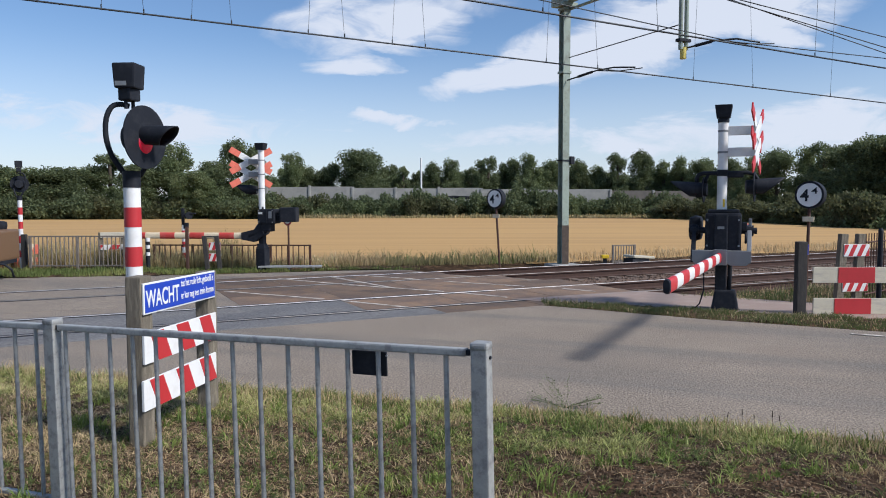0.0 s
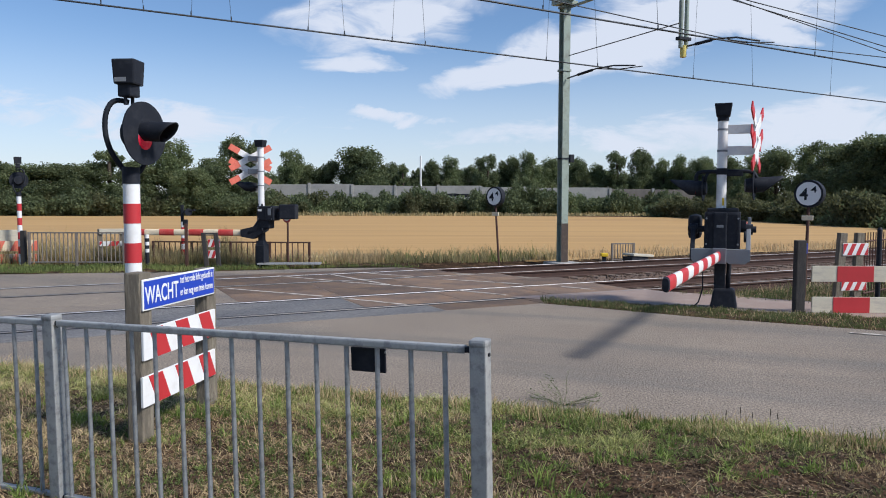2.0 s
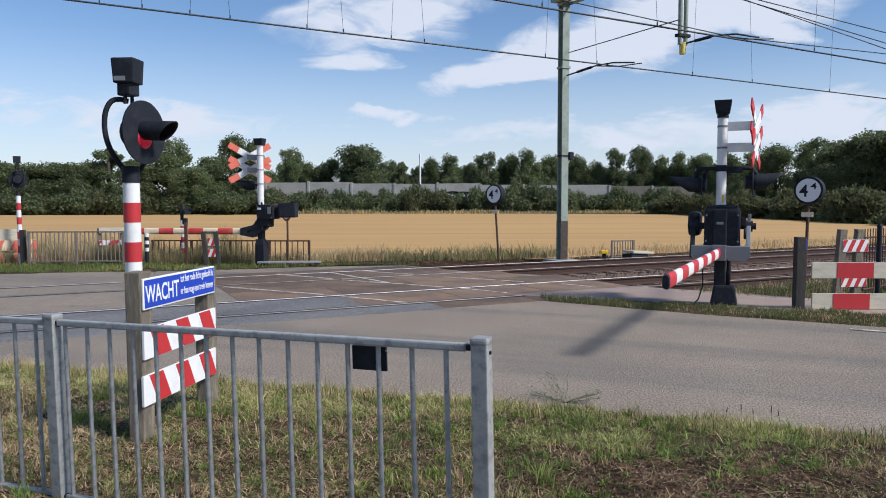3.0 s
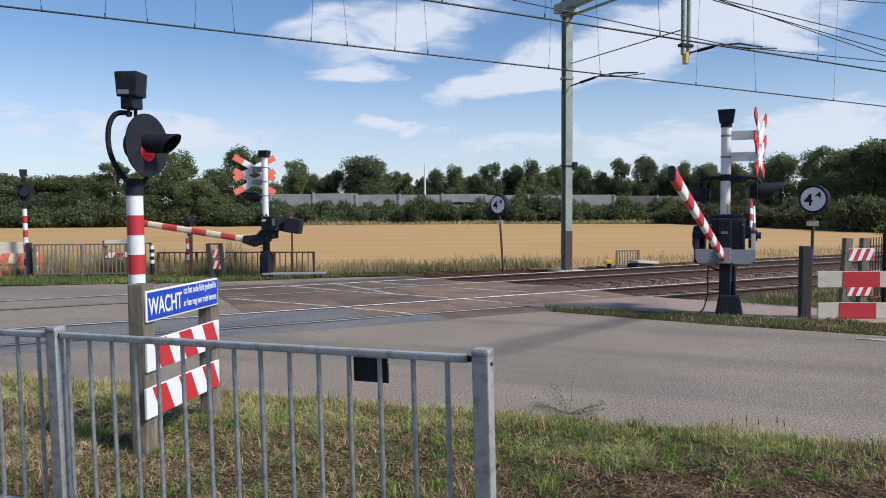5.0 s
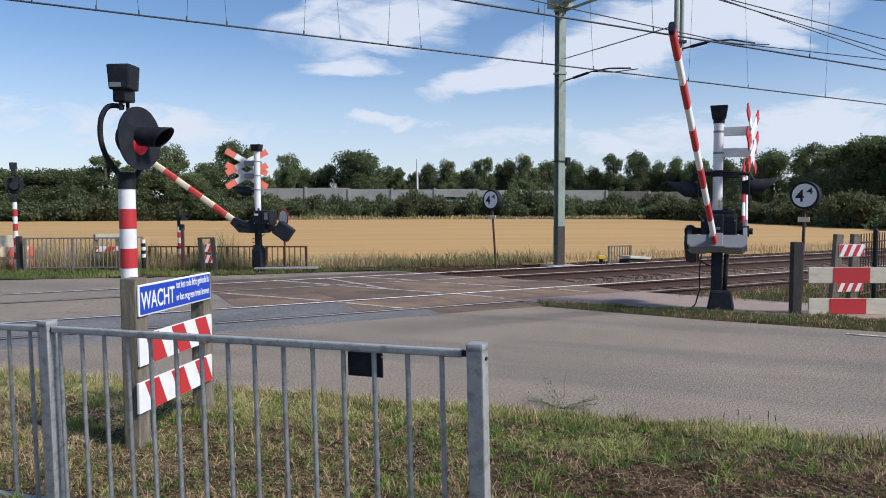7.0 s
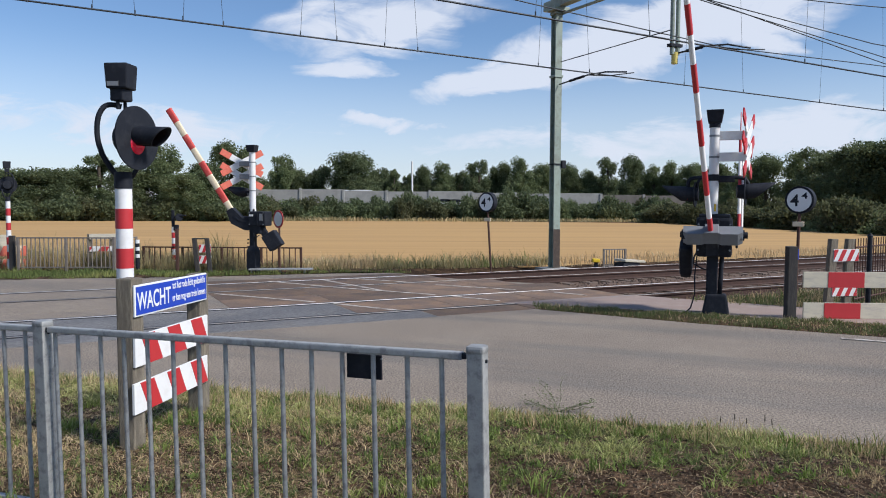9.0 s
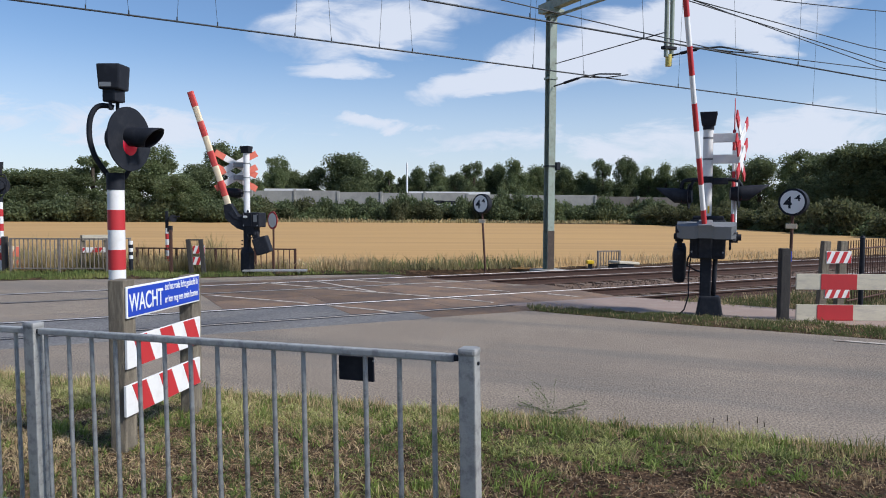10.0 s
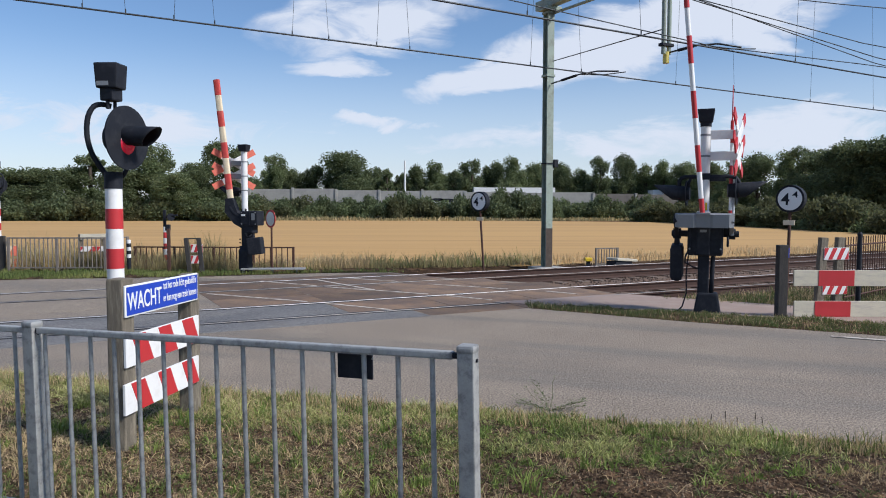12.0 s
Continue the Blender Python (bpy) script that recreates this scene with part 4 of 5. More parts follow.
def make_far_side():
    bar_fence(-10.35, 18.45, -8.0, 18.5, 0.12, 0.86, 0.105, WEATHERED, "weathered grey steel bar fence before the field", 3)
    bar_fence(-8.0, 18.6, -7.6, 18.9, 0.12, 0.86, 0.105, WEATHERED, "short return of the grey bar fence", 2)
    bar_fence(-7.65, 19.5, -3.45, 19.2, 0.05, 0.58, 0.15, RUST, "low rusty bar fence behind the barrier", 5)
    t = thing("platform", pose(-4.55, 18.2, 0, 0, 0, 4), "low grey steel step beside the barrier", "step")
    part("deck", box((1.55, 0.3, 0.035), pose(0.78, 0, 0.11), 0.004), GALV, t)
    for x in (0.05, 0.75, 1.35):
        part("leg", box((0.05, 0.05, 0.2), pose(x, 0, 0.0)), GALV, t)
    warning_light("warning_light", pose(-10.74, 18.75, -0.02), "black warning light on a slim red and white pole", 205, pole_r=0.055, band=0.182, z0=1.79, loop_turn=200, hs=1.2)
    w = thing("corner_post", pose(-10.6, 18.55, 0), "dark square wooden post", "post")
    part("beam", box((0.13, 0.1, 1.1), pose(0.05, 0, 0.36), 0.012), DARKWOOD, w)
    s = thing("striped_marker", pose(-11.62, 18.7, 0, 0, 0, 22), "weathered striped boards on posts beside the road", "marker", "striped markers")
    for x in (0.1, 0.9):
        part("post", box((0.1, 0.1, 0.9), pose(x, 0.08, 0.3), 0.01), WOOD, s)
    for z in (0.36, 0.02):
        striped_board("striped_board", 1.3, 0.27, pose(-0.1, 0, z), s, 3, 0.12, white=CREAM, red=FADED_RED)
    part("grey_panel", box((0.9, 0.03, 0.34), pose(0.4, 0.12, 0.74), 0.006), GREYWOOD, s)
    s = thing("striped_marker", pose(-8.75, 18.75, 0, 0, 0, 18), "grey panel and striped board on posts", "marker", "striped markers")
    for x in (0.02, 0.55):
        part("post", box((0.09, 0.09, 1.05), pose(x, 0.07, 0.42), 0.01), WOOD, s)
    part("grey_panel", box((0.75, 0.02, 0.14), pose(0.4, 0, 0.88), 0.004), GREYWOOD, s)
    striped_board("striped_board", 0.8, 0.13, pose(0.02, 0, 0.50), s, 2, 0.09)
    b = thing("bollard", pose(-7.45, 18.6, 0), "short black and white banded bollard", "bollard")
    part("shaft", rod((0, 0, -0.1), (0, 0, 0.8), 0.05, seg=14), BLACK, b)
    for z in (0.36, 0.54, 0.72):
        part("band", rod((0, 0, z), (0, 0, z + 0.09), 0.0515, seg=14), WHITE, b)
    q = thing("fence_post", pose(-6.35, 18.3, 0), "rusty brown steel post", "post")
    part("beam", box((0.07, 0.07, 1.2), pose(0, 0, 0.5), 0.006), RUST, q)
    d = thing("striped_marker", pose(-5.85, 18.2, 0, 0, 0, 6), "two dark leaning posts with a striped board", "marker", "striped markers")
    for x, lean in ((0.0, -5), (0.3, -5)):
        part("post", box((0.1, 0.1, 1.0), pose(x, 0, 0.38, 0, lean, 0), 0.01), DARKWOOD, d)
    for z in (0.5, 0.22):
        striped_board("striped_board", 0.3, 0.2, pose(0.0, 0.3, z), d, 2, 0.07)
    part("cross_rail", box((0.34, 0.1, 0.03), pose(0.12, 0.02, 0.86, 0, 0, 0)), DARKWOOD, d)
    l = thing("cycle_signal", pose(-7.0, 19.9, 0), "slim red and white pole with a small black signal", "signal")
    part("pole", rod((0, 0, -0.1), (0, 0, 1.1), 0.045, seg=12), WHITE, l)
    for z in (0.2, 0.5, 0.8):
        part("band", rod((0, 0, z), (0, 0, z + 0.15), 0.0465, seg=12), RED, l)
    part("mount", box((0.07, 0.07, 0.5), pose(0, 0, 1.3), 0.008), BLACK, l)
    part("arm", box((0.2, 0.05, 0.06), pose(0.1, 0, 1.36), 0.008), BLACK, l)
    hd = part("lamp_head", rod((0.14, 0.06, 1.36), (0.2, -0.1, 1.36), 0.1, seg=14), BLACK, l)
    part("visor", box((0.2, 0.1, 0.04), pose(0.26, -0.05, 1.4, 0, -8, 0), 0.01), BLACK, hd)
    part("push_box", box((0.12, 0.1, 0.16), pose(0.08, 0, 1.08), 0.01), BLACK, l)
    g = thing("round_sign", pose(-3.93, 18.75, 0, 0, 0, -46), "round white sign with red rim on a rusty pole", "sign")
    part("pole", rod((0, 0.02, -0.2), (0, 0.02, 1.5), 0.025, seg=10), RUST, g, "rusty thin pole")
    part("rim", rod((0, 0, 1.34), (0, -0.012, 1.34), 0.23, seg=32), RED, g)
    part("face", rod((0, -0.0125, 1.34), (0, -0.015, 1.34), 0.18, seg=32), PLASTIC, g)
    bar_fence(5.05, 21.6, 5.72, 21.75, -0.05, 0.42, 0.085, WEATHERED, "short grey steel guard rail beyond the track", 2)
    y = thing("cable_marker", pose(4.68, 21.0, 0), "small yellow marker cap beside the track", "marker")
    part("cap", box((0.2, 0.2, 0.1), pose(0, 0, 0.14), 0.02), YELLOW, y)
    part("stem", box((0.1, 0.1, 0.35), pose(0, 0, -0.06)), BLACK, y)
    c = thing("cable_cabinet", pose(5.55, 20.9, -0.1, 0, 0, 26), "low pale cabinet lid with black sides", "cabinet")
    part("lid", box((0.75, 0.5, 0.07), pose(0.1, 0, 0.24, 0, 4, 0), 0.02), GREYWOOD, c)
    part("body", box((0.6, 0.42, 0.3), pose(0, 0, 0.05), 0.02), BLACK, c)


make_far_side()



# ---- background: noise wall, trees and scrub ----
def make_noise_wall():
    w = tagged(new("noise_wall"), "long grey concrete noise wall behind the field", "wall", kind="structure")
    d, top = 96.0, 3.55
    x = -34.0
    k = 0
    rng = random.Random(2)
    while x < 32:
        wd = 5.6
        h = top + (0.12 if k % 3 == 0 else 0) - 0.012 * (x + 10)
        p = part("panel", box((wd - 0.25, 0.25, h + 0.3), pose(x + wd / 2, d, h / 2 - 0.15), 0.03), CONCRETE if x < 17 else DARKPANEL, w)
        part("post", box((0.32, 0.4, h + 0.5), pose(x, d - 0.03, h / 2 - 0.1), 0.03), CONCRETE, w)
        x += wd
        k += 1
    # faded black and white paint on one panel
    for dx, wdt, z, mt in ((0, 2.4, 1.9, WHITE), (-0.7, 0.9, 2.35, BLACK), (0.6, 1.1, 2.3, BLACK)):
        bm = bmesh.new()
        bmesh.ops.create_circle(bm, cap_ends=True, segments=20, radius=1, matrix=pose(2.3 + dx, d - 0.14 - (0.012 if mt is BLACK else 0), z, 90) @ Matrix.Diagonal((wdt, 0.5 if mt is WHITE else 0.22, 1, 1)))
        part("wall_painting", bm, mt, w)


DARKPANEL = mat("brown_noise_panel", (0.17, 0.15, 0.13), 0.9, var=0.2, scale=0.7, fine=8, second=(0.11, 0.10, 0.09))
make_noise_wall()


def leaf_cloud(rng, blobs, count, size, flat=0.0):
    """Leaf quads on and in a set of ellipsoids (x, y, z, rx, ry, rz): uneven, with gaps."""
    verts, faces = np.zeros((count * 4, 3)), []
    vol = np.array([b[3] * b[5] for b in blobs])
    pick = rng.choice(len(blobs), count, p=vol / vol.sum())
    B = np.array(blobs)[pick]
    dirs = rng.normal(size=(count, 3))
    dirs /= np.linalg.norm(dirs, axis=1)[:, None]
    rad = rng.uniform(0.15, 1.2, count) ** 0.6 * (1 + 0.06 * rng.exponential(size=count))
    c = B[:, :3] + dirs * B[:, 3:] * rad[:, None]
    u = rng.normal(size=(count, 3))
    u /= np.linalg.norm(u, axis=1)[:, None]
    v = np.cross(u, rng.normal(size=(count, 3)))
    v /= np.linalg.norm(v, axis=1)[:, None]
    s = size * rng.uniform(0.5, 1.3, count)[:, None]
    for k, (a, b) in enumerate(((-1, -0.35), (0.15, -0.6), (1, 0.2), (-0.1, 0.65))):
        verts[k::4] = c + u * s * a + v * s * b
    faces = [(4 * i, 4 * i + 1, 4 * i + 2, 4 * i + 3) for i in range(count)]
    return verts, faces


def make_tree(seed, h, w, leaf, style):
    rng = np.random.default_rng(seed)
    t = thing("tree", Matrix(), "leafy broad green tree in full summer crown", "tree", "trees behind the field")
    trunk = tube([(0, 0, -0.3), (0.1, 0, h * 0.25), (0.05, 0.1, h * 0.5), (0.1, 0, h * 0.8)], 0.02 * h, 7)
    for i in range(7):
        a = rng.uniform(0, 6.28)
        z = h * rng.uniform(0.25, 0.65)
        rod((0.05, 0, z), (math.cos(a) * w * 0.6, math.sin(a) * w * 0.6, z + h * rng.uniform(0.1, 0.25)), 0.009 * h, 0.003 * h, 6, trunk)
    part("trunk", trunk, BARK, t)
    blobs = []
    low = 0.03 if style != "airy" else 0.12
    for i in range(75 if style == "round" else 60):
        z = h * rng.uniform(low, 0.93)
        f = (z / h)
        env = math.sin(math.pi * min(1, max(0.02, (f * 0.86 + 0.1)))) ** 0.6
        a, rr = rng.uniform(0, 6.28), w * env * rng.uniform(0.1, 0.8)
        r = w * rng.uniform(0.14, 0.32) * (0.75 if style == "airy" else 1.0)
        blobs.append((math.cos(a) * rr, math.sin(a) * rr, min(z, h - r * 0.6), r, r, r * 1.05))
    v, f = leaf_cloud(rng, blobs, 26000 if style == "round" else (21000 if style == "mid" else 13000), 0.118 * (h / 9) ** 0.4)
    raw("crown", v, f, leaf, t)
    return t


def make_bush(seed, leaf, label):
    rng = np.random.default_rng(seed)
    t = thing("bush", Matrix(), label, "bush", "scrub before the wall")
    blobs = []
    for i in range(10):
        a, rr = rng.uniform(0, 6.28), rng.uniform(0, 0.8)
        r = rng.uniform(0.3, 0.55)
        z = rng.uniform(0.1, 1.0) * (1 - rr * 0.4)
        blobs.append((math.cos(a) * rr, math.sin(a) * rr, z, r, r, r * 0.7))
    v, f = leaf_cloud(rng, blobs, 4200, 0.065)
    raw("foliage", v, f, leaf, t)
    st = bmesh.new()
    for i in range(5):
        a = i * 1.26
        rod((0, 0, -0.05), (math.cos(a) * 0.5, math.sin(a) * 0.5, 0.9), 0.02, 0.006, 5, st)
    part("stems", st, BARK, t)
    return t


def plant(src, x, y, z, sx, sz, rz):
    o = copy_thing(src, Matrix())
    o.matrix_basis = pose(x, y, z, 0, 0, rz) @ Matrix.Diagonal((sx, sx, sz, 1))
    return o


def make_background():
    kinds = [make_tree(11, 9, 3.6, LEAF_A, "round"), make_tree(12, 9, 3.2, LEAF_A, "mid"), make_tree(13, 9, 3.0, LEAF_B, "mid"), make_tree(14, 9, 2.6, LEAF_B, "airy"), make_tree(15, 9, 3.2, LEAF_A, "airy"), make_tree(16, 9, 3.5, LEAF_B, "round")]
    bushes = [make_bush(21, LEAF_B, "green leafy scrub before the wall"), make_bush(22, LEAF_A, "dark green leafy scrub before the wall"), make_bush(23, LEAF_C, "dry brownish scrub at the field's edge")]
    rng = random.Random(7)
    # bearing, height, half width, depth, kind
    trees = [(-0.61, 6.2, 4.6, 84, 1), (-0.565, 5.6, 4, 83, 5), (-0.52, 5.9, 4.2, 83, 0), (-0.48, 6.0, 4, 86, 1), (-0.448, 7.8, 4.2, 87, 3), (-0.405, 6.0, 3.6, 82, 1), (-0.37, 8.4, 4.2, 84, 2), (-0.335, 5.2, 3.0, 81, 5), (-0.305, 6.6, 3.4, 84, 0), (-0.27, 9.0, 4.0, 88, 1),
             (-0.237, 5.5, 2.4, 100, 2), (-0.205, 8.8, 3.4, 106, 2), (-0.175, 6.8, 2.6, 108, 1), (-0.150, 7.4, 2.4, 108, 1), (-0.108, 9.5, 4.4, 106, 0), (-0.072, 7.4, 2.6, 110, 4), (-0.052, 7.2, 2.2, 108, 3), (-0.030, 6.6, 2.2, 112, 4), (-0.012, 7.4, 2.2, 108, 1), (0.014, 8.0, 2.6, 108, 2),
             (0.040, 7.0, 2.2, 110, 4), (0.063, 8.4, 3.0, 107, 4), (0.092, 8.0, 2.6, 109, 1), (0.118, 8.6, 3.2, 106, 2), (0.150, 7.8, 2.6, 108, 5), (0.185, 7.8, 2.6, 108, 1), (0.212, 7.0, 2.4, 108, 2), (0.238, 8.8, 2.8, 106, 4), (0.272, 9.0, 2.6, 106, 1), (0.302, 7.6, 2.4, 106, 2), (0.325, 8.0, 2.8, 104, 2), (0.355, 7.6, 2.8, 102, 5), (0.39, 7.4, 2.8, 98, 1), (0.42, 7.4, 2.6, 92, 2),
             (0.455, 7.6, 3.4, 84, 1), (0.495, 7.6, 3.0, 80, 2), (0.52, 7.9, 3.0, 76, 4), (0.55, 7.0, 3.4, 68, 0), (0.585, 7.4, 3.8, 63, 0), (0.62, 7.2, 3.6, 61, 1), (0.655, 7.6, 4.0, 60, 0), (0.69, 8, 4, 58, 1)]
    for b, h, w, d, k in trees:
        plant(kinds[k], b * d, d, -0.1, w / 3.4, h / 9, rng.uniform(0, 360))
    for i in range(52):
        b = -0.25 + 0.70 * (i + rng.random()) / 52
        d = 112 - (0 if b < 0.33 else (b - 0.33) * 150) + rng.uniform(0, 5)
        plant(kinds[rng.choice((1, 2, 5))], b * d, d, -0.2, rng.uniform(0.7, 0.95), rng.uniform(5.2, 7.0) / 9, rng.uniform(0, 360))
    for i in range(46):
        b = -0.24 + 0.58 * (i + rng.random()) / 46
        h = rng.uniform(1.9, 3.6)
        d = rng.uniform(88, 93.5)
        plant(bushes[rng.choice((0, 0, 1, 1, 2))], b * d, d, -0.15, rng.uniform(1.3, 2.4), h / 1.3, rng.uniform(0, 360))
    for b, h, w in ((-0.14, 2.6, 2.2), (-0.095, 2.7, 2.0), (-0.035, 4.2, 2.2), (-0.02, 3.8, 2.0), (0.10, 4.6, 2.2), (0.125, 4.3, 2.2), (0.19, 3.4, 1.4), (0.235, 4.0, 1.9), (0.262, 2.8, 1.7), (-0.19, 3.0, 2.2)):
        plant(bushes[0 if w < 2.1 else 1], b * 90, 90 + rng.uniform(-1, 2), -0.1, w * 0.85, h / 1.35, rng.uniform(0, 360))
    for i in range(34):
        f = (i + rng.random()) / 34
        d = 80 - 36 * f ** 0.8
        b = 0.30 + 0.36 * f
        plant(bushes[rng.choice((2, 2, 2, 0))], b * d, d + rng.uniform(0.5, 4), -0.15, rng.uniform(1.5, 2.4), rng.uniform(1.5, 2.4) , rng.uniform(0, 360))
    for i in range(40):
        f = (i + rng.random()) / 40
        b = -0.68 + 0.45 * f
        d = 79 + 3 * rng.random()
        plant(bushes[rng.choice((1, 1, 0, 2))], b * d, d, -0.15, rng.uniform(1.6, 2.6), rng.uniform(1.4, 2.6), rng.uniform(0, 360))
    for src in kinds + bushes:
        for o in list(src.children_recursive) + [src]:
            bpy.data.objects.remove(o)
    p = thing("light_pole", pose(-2.9, 104, 0), "slim white pole behind the noise wall", "pole")
    part("shaft", rod((0, 0, -0.3), (0, 0, 7.9), 0.16, 0.12, seg=8), WHITE, p)


make_background()


# ---- lorry on the road behind the wall, and a car that drives off ----
def make_lorry():
    t = thing("lorry", pose(-60, 104, 0), "white articulated lorry passing behind the wall", "lorry")
    part("trailer", box((11.4, 2.5, 2.9), pose(-5.9, 0, 2.68), 0.05), WHITE, t)
    part("cab", box((2.1, 2.4, 2.5), pose(1.3, 0, 2.1), 0.15), WHITE, t)
    part("windscreen", box((0.05, 2.0, 0.9), pose(2.34, 0, 2.5), 0.02), BLACK, t)
    part("chassis", box((13.5, 1.0, 0.3), pose(-4.6, 0, 1.0)), BLACK, t)
    for x in (1.5, -2.2, -9.0, -10.3):
        for y in (-1.05, 1.05):
            part("wheel", rod((x, y - 0.15, 0.5), (x, y + 0.15, 0.5), 0.5, seg=18), BLACK, t)
    return t


LORRY = make_lorry()
LORRY_AHEAD = copy_thing(LORRY, pose(-30, 104, 0))
LORRY_AHEAD.scale = (1, 1, 0.93)


def make_trailer():
    t = thing("trailer", pose(-10.5, 16.2, 0), "brown box trailer driving away along the road", "trailer")
    part("body", box((2.4, 1.3, 0.68), pose(-1.2, 0, 0.78), 0.06), mat("brown_paint", (0.16, 0.09, 0.045), 0.5), t)
    part("lid", box((2.2, 1.2, 0.2), pose(-1.3, 0, 1.2), 0.08), BLACK, t)
    part("tow_frame", box((2.2, 0.9, 0.08), pose(-1.1, 0, 0.42)), BLACK, t)
    part("bumper", tube([(-0.1, -0.5, 0.42), (0.1, -0.5, 0.4), (0.22, -0.45, 0.28), (0.24, -0.4, 0.12)], 0.025, 6), BLACK, t)
    for y in (-0.68, 0.68):
        w = part("wheel", rod((-1.2, y - 0.08, 0.28), (-1.2, y + 0.08, 0.28), 0.28, seg=18), BLACK, t)
    return t


TRAILER = make_trailer()



# ---- crossing panels, markings and paving ----
def make_crossing():
    dark = tagged(new("crossing_deck"), "brown worn panels of the level crossing deck", "deck", kind="structure")
    strips = ((10.06, 10.66), (10.86, 12.08), (12.30, 13.38), (13.42, 14.56), (14.77, 15.98), (16.21, 16.8))
    for (a, b), s in zip(strips, (5.0, 4.0, 2.3, 2.3, 1.9, 1.9)):
        end = crossing_end((a + b) / 2) - 0.02
        me = None
        while s < end - 0.3:
            ln = min(1.8, end - s)
            if me is None or ln < 1.8:
                o = part("panel", box((ln - 0.02, b - a, 0.06), Matrix(), 0.008), PANEL, dark)
                me = o.data if ln == 1.8 else me
            else:
                o = new("panel", me)
                o.parent = dark
            o.matrix_basis = Matrix.Translation(on_track(s + ln / 2, (a + b) / 2, -0.026 if b < 10.7 or a > 16 else -0.024)) @ Matrix.Rotation(TH, 4, "Z")
            s += 1.8
    for a, b, s0, s1 in ((10.86, 12.08, -14, 3.98), (10.0, 10.66, -9, 4.98), (13.0, 14.56, -14, 0.5)):
        o = part("asphalt_patch", box((s1 - s0, b - a, 0.02), Matrix(), 0.004), ASPHALT_BLUE if a < 12 else ASPHALT)
        o.matrix_basis = Matrix.Translation(on_track((s0 + s1) / 2, (a + b) / 2, -0.006)) @ Matrix.Rotation(TH, 4, "Z")
        tagged(o, "strip of bluish worn asphalt between the rails", "road", kind="structure")
    gap = bmesh.new()
    for n in RAILS:
        for e in (-0.065, 0.065):
            box((70, 0.05, 0.004), Matrix.Translation(on_track(-28, n + e, 0.0075)) @ Matrix.Rotation(TH, 4, "Z"), bm=gap)
    tagged(part("flange_grooves", gap, BLACK), "dark grooves beside the rails in the road", "groove", kind="structure")
    marks = ((-4.14, 13.97, -2.08, 12.81), (-1.71, 12.59, -0.57, 11.79), (-3.64, 16.28, -2.29, 15.31), (-2.46, 16.56, -1.05, 14.59), (-2.03, 15.10, 0.03, 13.88),
             (-1.78, 16.93, -0.63, 16.18), (0.38, 13.66, 1.16, 13.0), (2.38, 14.33, 2.9, 13.81), (0.07, 15.65, 1.65, 14.71), (5.25, 9.32, 6.4, 8.7))
    for i, (x0, y0, x1, y1) in enumerate(marks):
        v = Vector((x1 - x0, y1 - y0))
        c = (x0 + x1) / 2, (y0 + y1) / 2
        o = part("road_marking", box((v.length, 0.08, 0.006), Matrix(), 0.0), MARKING)
        o.matrix_basis = pose(c[0], c[1], 0.0095, 0, 0, heading(v.x, v.y))
        tagged(o, "worn white painted line across the crossing", "marking", "crossing markings")


MARKING = mat("road_paint", (0.56, 0.50, 0.43), 0.85, var=0.2, scale=2.5, fine=60, second=(0.19, 0.15, 0.12), amount=0.9, edge=(0.44, 0.6))
make_crossing()
PATH_EDGE = [(1.2, 12.75), (2.05, 12.28), (3.9, 11.5), (5.6, 10.75), (9.0, 9.0), (12, 7.2), (13, 8.2), (10.5, 9.85), (6.9, 11.75), (5.2, 12.85), (3.72, 13.9), (1.45, 12.85)]
flat("cycle_path", PATH_EDGE, 0.012, BRICKPATH, "pinkish worn cycle path beside the road", "path", 0.1)


# ---- verges and what grows on them ----
def far_left_y(x):
    pts = sorted(FAR_LEFT)
    for (x0, y0), (x1, y1) in zip(pts, pts[1:]):
        if x0 <= x <= x1:
            return y0 + (y1 - y0) * (x - x0) / (x1 - x0)
    return 18.4


def path_near_y(x):
    pts = PATH_EDGE[:6]
    for (x0, y0), (x1, y1) in zip(pts, pts[1:]):
        if x0 <= x <= x1:
            return y0 + (y1 - y0) * (x - x0) / (x1 - x0)
    return -1


def bumps(x, y, k):
    return k * (noise.noise((x * 1.3, y * 1.3, 0.5)) + 0.5 * noise.noise((x * 4.1, y * 4.1, 2.5)))


def near_z(x, y):
    d = near_edge_y(x) - y
    return min(0.045, 0.05 * d) + bumps(x, y, 0.03) * min(1, max(0, d)) - 0.002


def right_z(x, y):
    return min(0.018, 0.12 * max(0, y - far_right_y(x))) - 0.004 + bumps(x, y, 0.02) * min(1, 3 * max(0, y - far_right_y(x)))


def left_z(x, y):
    """Level with the road, but falling off to the ballast beyond the crossing."""
    s, n = x * TD.x + y * TD.y, x * TN.x + y * TN.y
    fall = min(1, max(0, (s - 6.9) / 0.8)) * min(1, max(0, (17.75 - n) / 0.9))
    return 0.01 + bumps(x, y, 0.02) - 0.24 * fall


